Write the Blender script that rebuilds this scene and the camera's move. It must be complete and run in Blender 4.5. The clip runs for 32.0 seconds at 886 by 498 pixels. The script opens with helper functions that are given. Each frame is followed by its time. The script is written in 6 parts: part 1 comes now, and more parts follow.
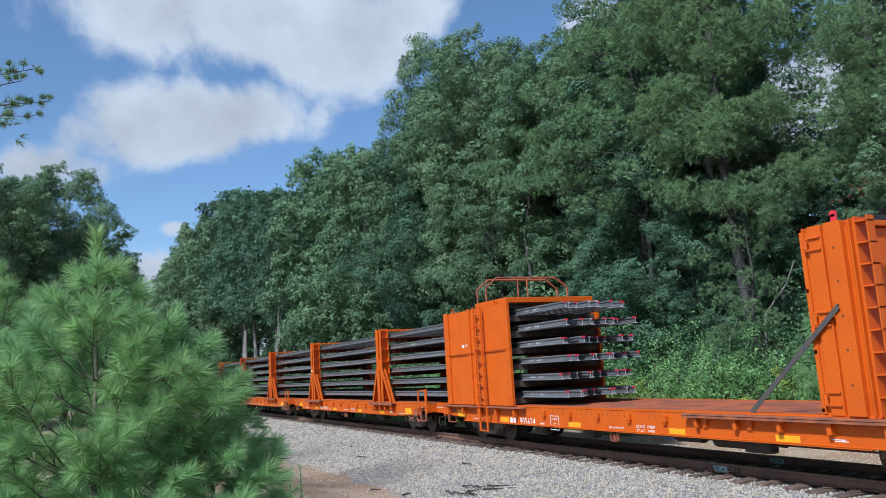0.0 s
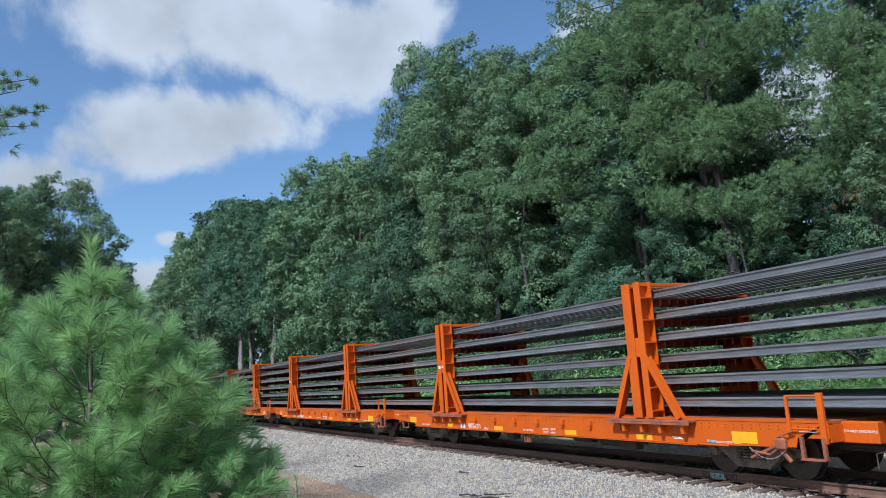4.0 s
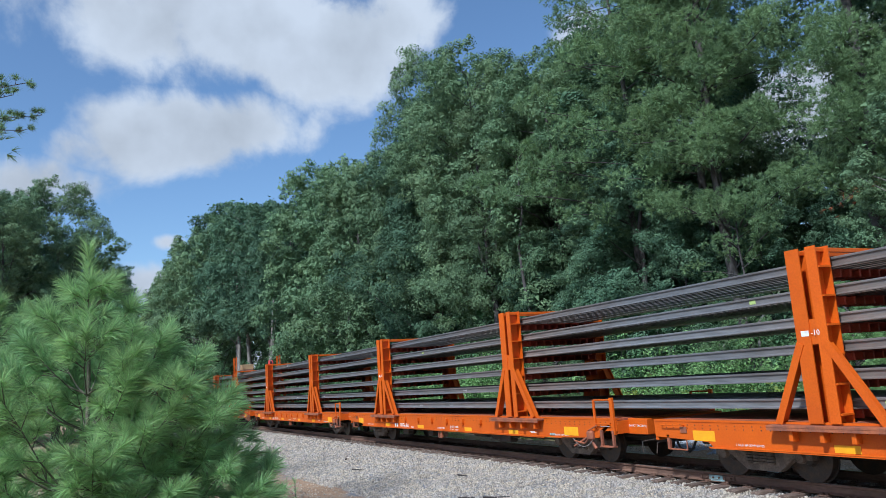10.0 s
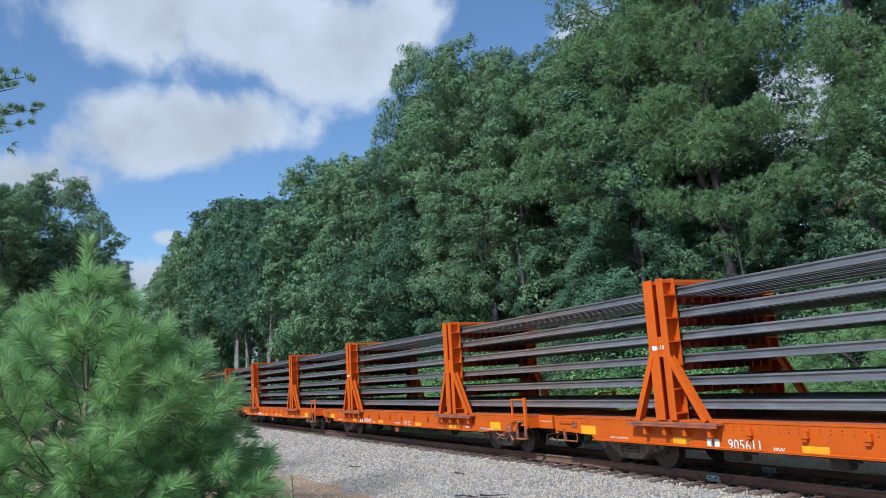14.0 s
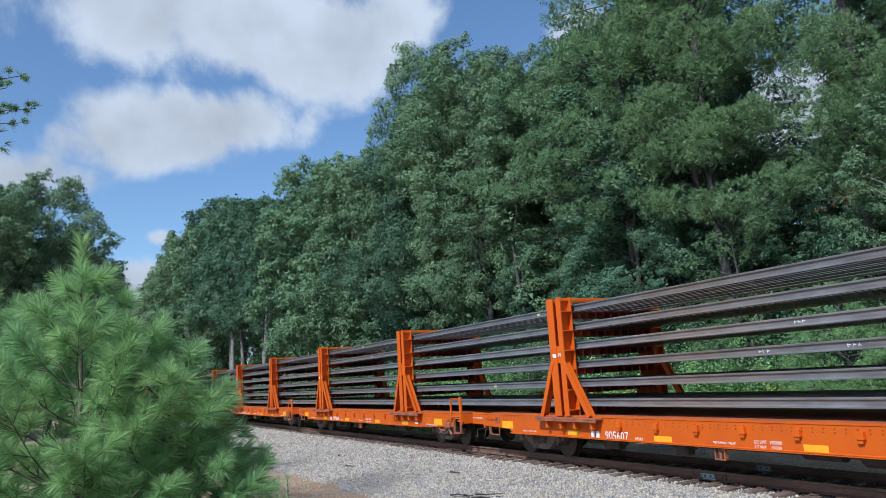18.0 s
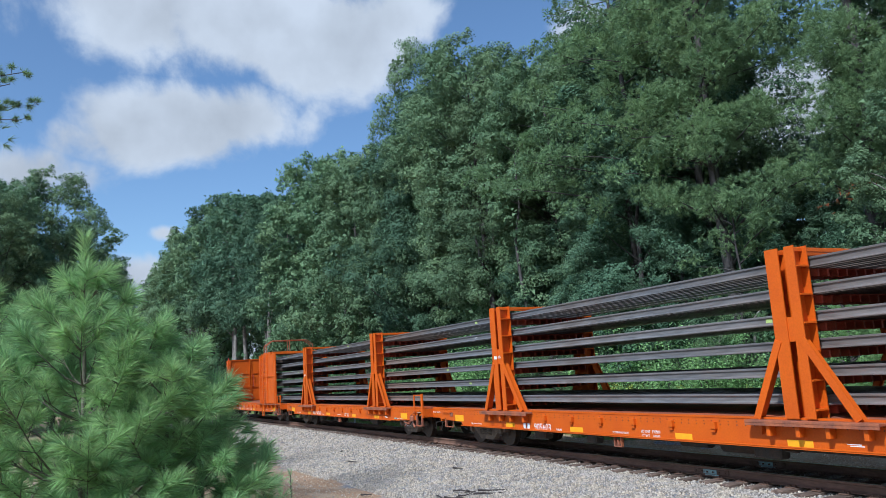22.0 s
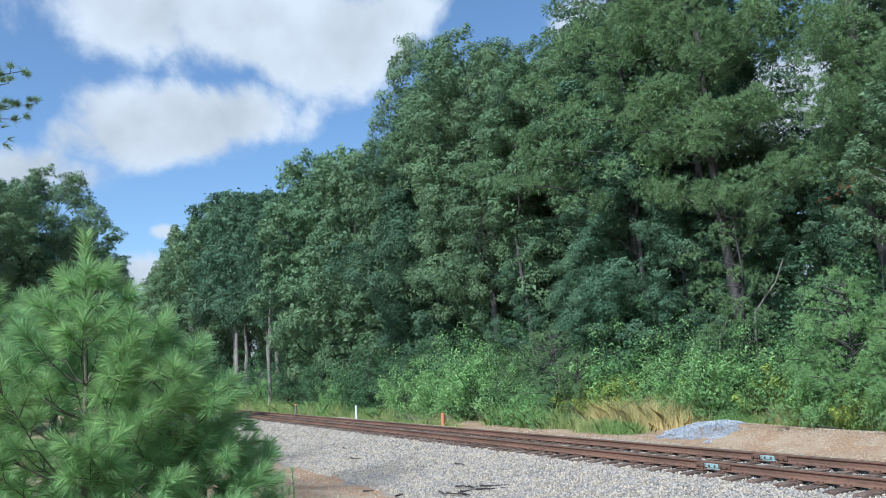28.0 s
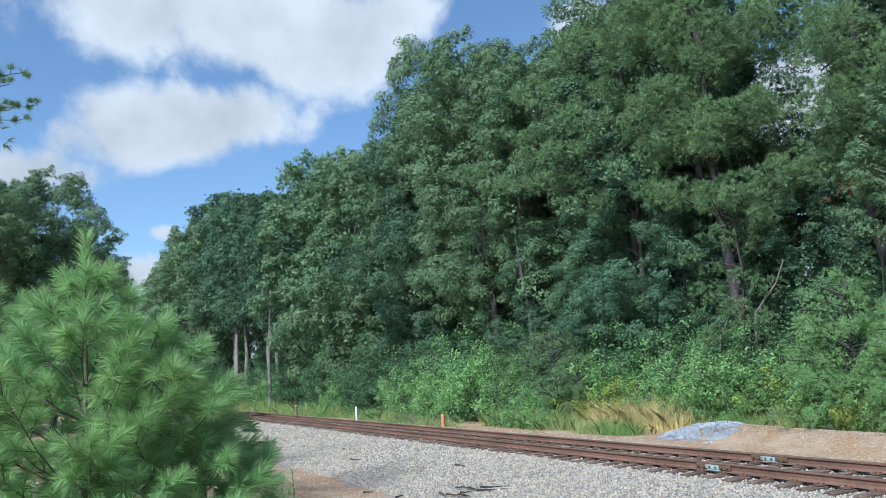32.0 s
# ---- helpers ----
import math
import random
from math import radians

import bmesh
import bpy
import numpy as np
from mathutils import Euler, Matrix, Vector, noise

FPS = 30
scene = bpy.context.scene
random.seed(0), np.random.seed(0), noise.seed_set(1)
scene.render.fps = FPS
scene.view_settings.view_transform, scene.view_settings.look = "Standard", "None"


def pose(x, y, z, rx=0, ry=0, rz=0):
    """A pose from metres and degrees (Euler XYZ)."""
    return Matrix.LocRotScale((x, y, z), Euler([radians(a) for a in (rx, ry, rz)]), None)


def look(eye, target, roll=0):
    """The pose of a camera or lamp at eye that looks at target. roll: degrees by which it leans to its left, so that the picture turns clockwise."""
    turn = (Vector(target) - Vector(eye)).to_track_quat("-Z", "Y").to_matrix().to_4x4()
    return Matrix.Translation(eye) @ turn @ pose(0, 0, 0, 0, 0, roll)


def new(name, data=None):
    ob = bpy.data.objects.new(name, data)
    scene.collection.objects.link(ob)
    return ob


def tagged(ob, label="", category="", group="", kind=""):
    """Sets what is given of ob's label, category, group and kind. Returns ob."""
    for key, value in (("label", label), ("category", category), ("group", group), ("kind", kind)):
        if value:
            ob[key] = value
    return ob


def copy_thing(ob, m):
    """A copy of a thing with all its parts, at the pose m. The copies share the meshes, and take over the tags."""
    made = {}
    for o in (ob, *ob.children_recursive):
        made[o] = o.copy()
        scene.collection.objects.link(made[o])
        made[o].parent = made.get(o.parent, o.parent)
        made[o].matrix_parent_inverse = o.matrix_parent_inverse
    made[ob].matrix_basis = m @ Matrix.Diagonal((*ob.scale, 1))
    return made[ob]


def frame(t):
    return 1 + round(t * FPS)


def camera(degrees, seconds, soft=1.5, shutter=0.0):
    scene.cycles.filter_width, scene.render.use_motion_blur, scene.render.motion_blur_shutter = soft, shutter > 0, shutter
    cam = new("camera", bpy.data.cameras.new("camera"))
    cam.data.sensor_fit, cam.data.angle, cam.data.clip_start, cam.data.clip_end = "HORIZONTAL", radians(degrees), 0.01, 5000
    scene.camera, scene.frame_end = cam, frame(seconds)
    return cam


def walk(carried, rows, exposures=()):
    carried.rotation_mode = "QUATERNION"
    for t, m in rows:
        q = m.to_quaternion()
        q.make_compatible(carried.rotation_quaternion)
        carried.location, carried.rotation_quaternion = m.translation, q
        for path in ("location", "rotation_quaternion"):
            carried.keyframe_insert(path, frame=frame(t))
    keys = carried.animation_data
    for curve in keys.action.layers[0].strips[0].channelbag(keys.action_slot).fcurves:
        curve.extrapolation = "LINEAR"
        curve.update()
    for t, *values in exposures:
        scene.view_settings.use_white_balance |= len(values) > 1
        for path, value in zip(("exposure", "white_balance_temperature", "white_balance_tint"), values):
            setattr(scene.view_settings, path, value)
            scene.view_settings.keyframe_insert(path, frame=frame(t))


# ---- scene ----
EYE_Z = 2.15
D = 12.33            # centre line of the track, parallel to x; the railhead lies at z = 0
PITCH = 19.371       # length of one car over its couplers

LOOKS = [
    (0, 99.081, 3.353, 64.714), (0.5, 99.143, 3.393, 64.775), (1, 99.231, 3.462, 64.811), (1.5, 99.325, 3.502, 64.817),
    (2, 99.370, 3.447, 64.808), (2.5, 99.378, 3.507, 64.774), (3, 99.484, 3.598, 64.676), (3.5, 99.593, 3.671, 64.537),
    (5.5, 99.852, 3.680, 64.311), (6, 99.830, 3.706, 64.286), (6.5, 99.823, 3.730, 64.305), (7, 99.823, 3.746, 64.396),
    (7.5, 99.878, 3.726, 64.465), (8, 99.895, 3.672, 64.488), (8.5, 99.867, 3.610, 64.395), (9, 99.858, 3.753, 64.385),
    (9.5, 99.883, 3.839, 64.329), (10, 99.886, 3.885, 64.312), (10.5, 99.825, 3.875, 64.245), (11, 99.793, 3.806, 64.152),
    (11.5, 99.812, 3.864, 64.131), (12, 99.841, 3.792, 64.123), (12.5, 99.762, 3.583, 64.096), (13, 99.720, 3.493, 64.133),
    (13.5, 99.701, 3.415, 64.178), (14, 99.716, 3.369, 64.166), (14.5, 99.772, 3.510, 64.156), (16.5, 99.805, 3.543, 63.865),
    (17, 99.821, 3.436, 63.809), (17.5, 99.756, 3.494, 63.719), (18, 99.640, 3.509, 63.822), (18.5, 99.583, 3.584, 63.919),
    (19, 99.620, 3.509, 63.916), (19.5, 99.577, 3.457, 63.907), (20, 99.537, 3.427, 63.898), (20.5, 99.563, 3.426, 63.853),
    (21, 99.681, 3.382, 63.880), (21.5, 99.609, 3.425, 63.947), (22, 99.364, 3.486, 64.007), (22.5, 99.224, 3.562, 64.092),
    (23, 99.321, 3.507, 64.061), (23.5, 99.396, 3.561, 63.979), (24, 99.433, 3.595, 63.988), (24.5, 99.417, 3.717, 64.027),
    (25, 99.416, 3.767, 64.024), (25.5, 99.423, 3.888, 63.979), (27.5, 99.170, 3.934, 64.144), (28, 99.080, 3.887, 64.103),
    (28.5, 99.109, 3.855, 63.984), (29, 99.119, 3.911, 63.933), (29.5, 99.119, 3.867, 63.921), (30, 99.101, 3.832, 63.989),
    (30.5, 99.095, 3.721, 64.003), (31, 99.104, 3.723, 64.047), (31.5, 99.118, 3.817, 64.140), (32, 99.162, 3.885, 64.115),
]

cam = camera(60.52, 32.0, soft=0.65)
walk(cam, [(t, pose(0, 0, EYE_Z, rx, ry, rz)) for t, rx, ry, rz in LOOKS],
     exposures=[(0.0, 0.93, 5400, 6), (24.3, 0.93, 5400, 6), (25.2, 1.17, 5450, 4), (32.0, 1.17, 5450, 4)])

# ---- sky, sun ----
SUN_EL, SUN_AZ = radians(47), radians(297)   # azimuth of the sun, counted from +x towards +y


def make_world():
    w = bpy.data.worlds.new("sky")
    scene.world = w
    w.use_nodes = True
    nt = w.node_tree
    nt.nodes.clear()
    N, Lk = nt.nodes.new, nt.links.new
    out, bg = N("ShaderNodeOutputWorld"), N("ShaderNodeBackground")
    sky = N("ShaderNodeTexSky")
    sky.sky_type, sky.sun_disc = "NISHITA", False
    sky.sun_elevation, sky.sun_rotation = SUN_EL, radians(90) - SUN_AZ
    sky.air_density, sky.dust_density, sky.ozone_density = 1.0, 0.6, 1.6
    geo = N("ShaderNodeTexCoord")
    # fair-weather clouds: ragged blobs on the dome plus a sparse general field
    warp = N("ShaderNodeTexNoise")
    warp.inputs["Scale"].default_value, warp.inputs["Detail"].default_value = 7.0, 9.0
    warp.inputs["Roughness"].default_value, warp.inputs["Distortion"].default_value = 0.58, 0.25
    Lk(geo.outputs["Generated"], warp.inputs["Vector"])

    def math_(op, a, b=None, c=None):
        n = N("ShaderNodeMath")
        n.operation = op
        for i, v in enumerate((a, b, c)):
            if v is None:
                continue
            if isinstance(v, (int, float)):
                n.inputs[i].default_value = v
            else:
                Lk(v, n.inputs[i])
        return n.outputs[0]

    sep = N("ShaderNodeSeparateXYZ")
    Lk(geo.outputs["Generated"], sep.inputs[0])
    az = math_("ARCTAN2", sep.outputs[1], math_("MULTIPLY", sep.outputs[0], -1.0))
    el = math_("ARCSINE", sep.outputs[2])
    # azimuth from -x towards +y, elevation, half width, half height, density (degrees)
    blobs = [(8.0, 27.0, 13.0, 5.0, 1.0), (19.5, 24.6, 8.0, 4.6, 1.0), (-4.0, 30.0, 12.0, 5.0, 0.9), (24.0, 26.0, 6.0, 4.5, 0.8), (30.0, 34.0, 16.0, 6.0, 0.85),
             (6.4, 18.2, 7.6, 3.7, 1.05), (11.5, 19.2, 5.0, 3.0, 0.95), (0.5, 17.0, 5.0, 2.5, 0.75), (16.2, 18.8, 2.4, 2.8, 0.5),
             (-2.5, 14.8, 6.0, 2.9, 0.95), (-9.0, 17.0, 7.0, 4.0, 0.8), (38.0, 24.9, 3.6, 2.2, 0.8), (5.5, 8.0, 4.5, 2.0, 0.8), (6.2, 11.1, 1.5, 0.8, 0.8), (9.0, 3.0, 9.0, 3.5, 0.6),
             (52.0, 16.5, 8.0, 4.5, 1.1), (57.0, 13.0, 12.0, 4.0, 0.9), (60.0, 21.0, 9.0, 5.0, 0.8), (45.0, 5.0, 30.0, 6.0, 0.7)]
    total = None
    for a, e, wa, we, dens in blobs:
        da = math_("MULTIPLY", math_("SUBTRACT", az, radians(a)), 1 / radians(wa))
        de = math_("MULTIPLY", math_("SUBTRACT", el, radians(e)), 1 / radians(we))
        r2 = math_("ADD", math_("MULTIPLY", da, da), math_("MULTIPLY", de, de))
        g = math_("MULTIPLY", math_("EXPONENT", math_("MULTIPLY", r2, -0.9)), dens)
        total = g if total is None else math_("MAXIMUM", total, g)
    field = N("ShaderNodeTexNoise")
    field.inputs["Scale"].default_value, field.inputs["Detail"].default_value = 2.2, 6.0
    Lk(geo.outputs["Generated"], field.inputs["Vector"])
    away = N("ShaderNodeMapRange")     # general field of unseen clouds over the rest of the dome, sets fill light
    Lk(sep.outputs[0], away.inputs["Value"])
    away.inputs["From Min"].default_value, away.inputs["From Max"].default_value = -0.62, -0.2
    fld = math_("MULTIPLY", math_("MULTIPLY", math_("SUBTRACT", field.outputs["Fac"], 0.40), 2.4), away.outputs[0])
    total = math_("MAXIMUM", total, fld)
    dens = math_("ADD", total, math_("MULTIPLY", math_("SUBTRACT", warp.outputs["Fac"], 0.5), 1.75))
    ramp = N("ShaderNodeMapRange")
    ramp.interpolation_type = "SMOOTHSTEP"
    Lk(dens, ramp.inputs["Value"])
    ramp.inputs["From Min"].default_value, ramp.inputs["From Max"].default_value = 0.40, 0.82
    # thick parts of a cloud are greyer than its edge
    puff = N("ShaderNodeTexNoise")
    puff.inputs["Scale"].default_value, puff.inputs["Detail"].default_value = 9.0, 6.0
    puff.inputs["Roughness"].default_value = 0.5
    Lk(geo.outputs["Generated"], puff.inputs["Vector"])
    shade = N("ShaderNodeMapRange")
    Lk(math_("ADD", math_("MULTIPLY", total, 0.75), math_("MULTIPLY", math_("SUBTRACT", puff.outputs["Fac"], 0.5), 1.7)), shade.inputs["Value"])
    shade.inputs["From Min"].default_value, shade.inputs["From Max"].default_value = 0.35, 1.25
    shade.inputs["To Min"].default_value, shade.inputs["To Max"].default_value = 1.0, 0.60
    tone = N("ShaderNodeMixRGB")
    tone.blend_type = "MULTIPLY"
    tone.inputs[0].default_value = 1.0
    tone.inputs[1].default_value = (5.2, 5.2, 5.35, 1)
    Lk(shade.outputs[0], tone.inputs[2])
    mix = N("ShaderNodeMixRGB")
    Lk(ramp.outputs[0], mix.inputs[0])
    Lk(sky.outputs[0], mix.inputs[1])
    # clouds towards the sun, out of view, brightened to add soft fill light
    dot = N("ShaderNodeVectorMath")
    dot.operation = "DOT_PRODUCT"
    Lk(geo.outputs["Generated"], dot.inputs[0])
    dot.inputs[1].default_value = (math.cos(SUN_EL) * math.cos(SUN_AZ), math.cos(SUN_EL) * math.sin(SUN_AZ), math.sin(SUN_EL))
    glow = math_("MULTIPLY_ADD", math_("POWER", math_("MAXIMUM", dot.outputs["Value"], 0.0), 6.0), 2.2, 1.0)
    bright = N("ShaderNodeMixRGB")
    bright.blend_type = "MULTIPLY"
    bright.inputs[0].default_value = 1.0
    Lk(tone.outputs[0], bright.inputs[1])
    Lk(glow, bright.inputs[2])
    Lk(bright.outputs[0], mix.inputs[2])
    Lk(mix.outputs[0], bg.inputs["Color"])
    bg.inputs["Strength"].default_value = 0.07
    Lk(bg.outputs[0], out.inputs[0])


make_world()
sun = new("sun", bpy.data.lights.new("sun", "SUN"))
sun.data.energy, sun.data.angle, sun.data.color = 2.5, radians(3), (1.0, 0.97, 0.93)
sun_way = Vector((math.cos(SUN_EL) * math.cos(SUN_AZ), math.cos(SUN_EL) * math.sin(SUN_AZ), math.sin(SUN_EL)))
sun.matrix_world = look(sun_way * 50, (0, 0, 0))


# ---- materials ----
def material(name, colour, rough=0.6, metal=0.0, vary=0.15, scale=6.0, fine=40.0, bump=0.2, other=None, patch=0.5, spread=0.12,
             island=0.0, random_=0.0, translucent=0.0, coat=0.0, stretch=(1, 1, 1), gloss=0.5):
    """A surface in two scales: broad patches towards the colour `other`, and fine grain with relief."""
    m = bpy.data.materials.new(name)
    m.use_nodes = True
    nt = m.node_tree
    b = nt.nodes["Principled BSDF"]
    N, Lk = nt.nodes.new, nt.links.new
    tc = N("ShaderNodeTexCoord")
    mp = N("ShaderNodeMapping")
    mp.inputs["Scale"].default_value = stretch
    Lk(tc.outputs["Object"], mp.inputs["Vector"])
    big, small = N("ShaderNodeTexNoise"), N("ShaderNodeTexNoise")
    big.inputs["Scale"].default_value, big.inputs["Detail"].default_value = scale, 5.0
    small.inputs["Scale"].default_value, small.inputs["Detail"].default_value = fine, 3.0
    Lk(mp.outputs[0], big.inputs["Vector"])
    Lk(mp.outputs[0], small.inputs["Vector"])
    other = other or tuple(c * (1 - vary) for c in colour)
    rmp = N("ShaderNodeMapRange")
    rmp.interpolation_type = "SMOOTHSTEP"
    rmp.inputs["From Min"].default_value, rmp.inputs["From Max"].default_value = patch - spread, patch + spread
    Lk(big.outputs["Fac"], rmp.inputs["Value"])
    mx = N("ShaderNodeMixRGB")
    Lk(rmp.outputs[0], mx.inputs[0])
    mx.inputs[1].default_value, mx.inputs[2].default_value = (*colour, 1), (*other, 1)
    hsv = N("ShaderNodeHueSaturation")
    Lk(mx.outputs[0], hsv.inputs["Color"])
    val = N("ShaderNodeMapRange")
    val.inputs["To Min"].default_value, val.inputs["To Max"].default_value = 1 - vary, 1 + vary
    val.inputs["From Min"].default_value, val.inputs["From Max"].default_value = 0.3, 0.7
    Lk(small.outputs["Fac"], val.inputs["Value"])
    last = val.outputs[0]
    for amount, node, socket in ((island, "ShaderNodeNewGeometry", "Random Per Island"), (random_, "ShaderNodeObjectInfo", "Random")):
        if amount:
            g, r, mu = N(node), N("ShaderNodeMapRange"), N("ShaderNodeMath")
            r.inputs["To Min"].default_value, r.inputs["To Max"].default_value = 1 - amount, 1 + amount
            Lk(g.outputs[socket], r.inputs["Value"])
            mu.operation = "MULTIPLY"
            Lk(last, mu.inputs[0])
            Lk(r.outputs[0], mu.inputs[1])
            last = mu.outputs[0]
            if translucent:
                h = N("ShaderNodeMapRange")
                h.inputs["To Min"].default_value, h.inputs["To Max"].default_value = 0.5 - 0.035 * amount, 0.5 + 0.035 * amount
                mh = N("ShaderNodeMath")
                mh.operation = "FRACT"
                mm = N("ShaderNodeMath")
                mm.operation = "MULTIPLY"
                mm.inputs[1].default_value = 7.31
                Lk(g.outputs[socket], mm.inputs[0])
                Lk(mm.outputs[0], mh.inputs[0])
                Lk(mh.outputs[0], h.inputs["Value"])
                Lk(h.outputs[0], hsv.inputs["Hue"])
    Lk(last, hsv.inputs["Value"])
    Lk(hsv.outputs[0], b.inputs["Base Color"])
    b.inputs["Roughness"].default_value, b.inputs["Metallic"].default_value = rough, metal
    b.inputs["Coat Weight"].default_value = coat
    b.inputs["Specular IOR Level"].default_value = gloss
    rr = N("ShaderNodeMapRange")
    rr.inputs["To Min"].default_value, rr.inputs["To Max"].default_value = max(0.05, rough - 0.12), min(1, rough + 0.12)
    Lk(big.outputs["Fac"], rr.inputs["Value"])
    Lk(rr.outputs[0], b.inputs["Roughness"])
    if bump:
        bp = N("ShaderNodeBump")
        bp.inputs["Strength"].default_value, bp.inputs["Distance"].default_value = bump, 0.02
        Lk(small.outputs["Fac"], bp.inputs["Height"])
        Lk(bp.outputs[0], b.inputs["Normal"])
    if translucent:
        b.inputs["Specular IOR Level"].default_value = 0.10
        tr, ms = N("ShaderNodeBsdfTranslucent"), N("ShaderNodeMixShader")
        Lk(hsv.outputs[0], tr.inputs["Color"])
        ms.inputs[0].default_value = translucent
        Lk(b.outputs[0], ms.inputs[1])
        Lk(tr.outputs[0], ms.inputs[2])
        Lk(ms.outputs[0], nt.nodes["Material Output"].inputs["Surface"])
    return m


ORANGE = material("orange_paint", (0.600, 0.104, 0.003), 0.5, vary=0.07, scale=1.3, fine=30, bump=0.04, other=(0.545, 0.088, 0.004), patch=0.54, spread=0.2, random_=0.05, gloss=0.25)
DECK = material("rusty_deck_paint", (0.42, 0.10, 0.035), 0.75, vary=0.25, scale=1.6, fine=22, bump=0.25, other=(0.24, 0.075, 0.04))
FADED = material("faded_orange", (0.36, 0.105, 0.04), 0.7, vary=0.15, scale=3, fine=30, bump=0.1, other=(0.22, 0.075, 0.04))
OXIDE = material("red_oxide_paint", (0.47, 0.06, 0.028), 0.6, vary=0.2, scale=2.5, fine=30, bump=0.1, other=(0.32, 0.055, 0.025))
PEACH = material("faded_peach_spray_paint", (0.72, 0.36, 0.20), 0.7, vary=0.1, scale=7, fine=40, bump=0.02, other=(0.66, 0.20, 0.06), patch=0.55)
LIME = material("lime_spray_paint", (0.42, 0.53, 0.16), 0.6, vary=0.12, scale=12, bump=0.02)
YELLOW = material("yellow_sheeting", (0.88, 0.40, 0.006), 0.5, vary=0.04, scale=5, fine=60, bump=0.02, other=(0.82, 0.36, 0.008), gloss=0.3)
WHITE = material("white_stencil", (0.78, 0.77, 0.74), 0.7, vary=0.08, scale=14, fine=80, bump=0.0, other=(0.62, 0.55, 0.48), patch=0.58)
DUSTY = material("dusty_cast_steel", (0.215, 0.155, 0.112), 0.85, 0.1, vary=0.3, scale=4, fine=30, bump=0.4, other=(0.13, 0.095, 0.072))
STRUT = material("dull_grey_steel", (0.088, 0.084, 0.080), 0.65, 0.3, vary=0.2, scale=4, fine=30, bump=0.1, other=(0.12, 0.095, 0.075))
# real grime; tone also darkened for the shade under the cars
GRIME_SHADE = material("grimy_steel", (0.052, 0.042, 0.035), 0.8, 0.15, vary=0.3, scale=5, fine=35, bump=0.3, other=(0.091, 0.059, 0.042))
BLACK = material("black_rubber", (0.018, 0.018, 0.018), 0.6, vary=0.2, bump=0.1)
# wheel steel, darkened to stand in for shade below the floor
WHEEL = material("wheel_steel", (0.054, 0.042, 0.035), 0.55, 0.5, vary=0.2, scale=6, bump=0.1, other=(0.084, 0.054, 0.036))
STRING = material("new_rail_steel", (0.170, 0.166, 0.168), 0.42, 0.25, vary=0.25, scale=0.9, fine=14, bump=0.05, other=(0.205, 0.155, 0.125), patch=0.55, stretch=(0.12, 1, 1), random_=0.15)
CUTEND = material("fresh_cut_steel", (0.55, 0.54, 0.55), 0.4, 0.4, vary=0.1, scale=20, bump=0.05)
REDEND = material("red_end_paint", (0.55, 0.03, 0.05), 0.6, vary=0.15, bump=0.05)
RAIL = material("rusty_rail", (0.205, 0.110, 0.072), 0.75, 0.2, vary=0.2, scale=1.2, fine=26, bump=0.15, other=(0.14, 0.078, 0.052), stretch=(0.3, 1, 1))
RUNNING = material("worn_railhead", (0.32, 0.27, 0.25), 0.35, 0.8, vary=0.1, scale=2, fine=20, bump=0.03, stretch=(0.2, 1, 1))
TIE = material("creosoted_tie", (0.115, 0.074, 0.055), 0.9, vary=0.3, scale=3, fine=18, bump=0.6, other=(0.203, 0.138, 0.100), random_=0.25, stretch=(4, 0.5, 4))
BARPAINT = material("pale_splice_paint", (0.302, 0.416, 0.400), 0.7, vary=0.2, scale=12, fine=50, bump=0.1, other=(0.187, 0.192, 0.176), patch=0.55)
BALLAST = material("granite_ballast", (0.405, 0.335, 0.250), 0.9, vary=0.25, scale=3, fine=30, bump=0.4, other=(0.340, 0.295, 0.250), island=0.42)
TANSTONE = material("tan_gravel", (0.355, 0.250, 0.160), 0.9, vary=0.25, scale=3, fine=30, bump=0.4, other=(0.44, 0.35, 0.26), island=0.4)
BLUESTONE = material("blue_grey_crushed_stone", (0.300, 0.327, 0.363), 0.9, vary=0.2, scale=3, fine=30, bump=0.4, other=(0.405, 0.412, 0.436), island=0.35)
BARK = material("grey_brown_bark", (0.053, 0.045, 0.041), 0.95, vary=0.3, scale=5, fine=30, bump=0.8, other=(0.081, 0.071, 0.066), stretch=(1, 1, 0.25))
PALEBARK = material("pale_grey_bark", (0.27, 0.245, 0.215), 0.95, vary=0.25, scale=5, fine=30, bump=0.6, other=(0.16, 0.14, 0.12), stretch=(1, 1, 0.3))
TWIG = material("young_pine_bark", (0.169, 0.150, 0.104), 0.95, vary=0.3, scale=9, fine=50, bump=0.5)
LEAF = material("broad_leaves", (0.116, 0.186, 0.104), 0.55, vary=0.15, scale=0.35, fine=3, bump=0, other=(0.090, 0.160, 0.096), island=0.28, random_=0.16, translucent=0.24)
# olive leaves, also lightened to stand in for haze over some crowns
LEAF2 = material("olive_leaves", (0.180, 0.258, 0.128), 0.55, vary=0.15, scale=0.35, fine=3, bump=0, other=(0.145, 0.226, 0.118), island=0.28, random_=0.16, translucent=0.24)
SHRUBLEAF = material("bright_shrub_leaves", (0.300, 0.470, 0.180), 0.55, vary=0.15, scale=0.6, fine=4, bump=0, other=(0.230, 0.385, 0.150), island=0.35, random_=0.15, translucent=0.45)
# leaf green darkened to put the wood's shade into the shrubs' colour
SHADELEAF = material("dark_vine_leaves", (0.105, 0.190, 0.088), 0.55, vary=0.15, scale=0.4, fine=3, bump=0, other=(0.082, 0.155, 0.075), island=0.4, random_=0.16, translucent=0.22)
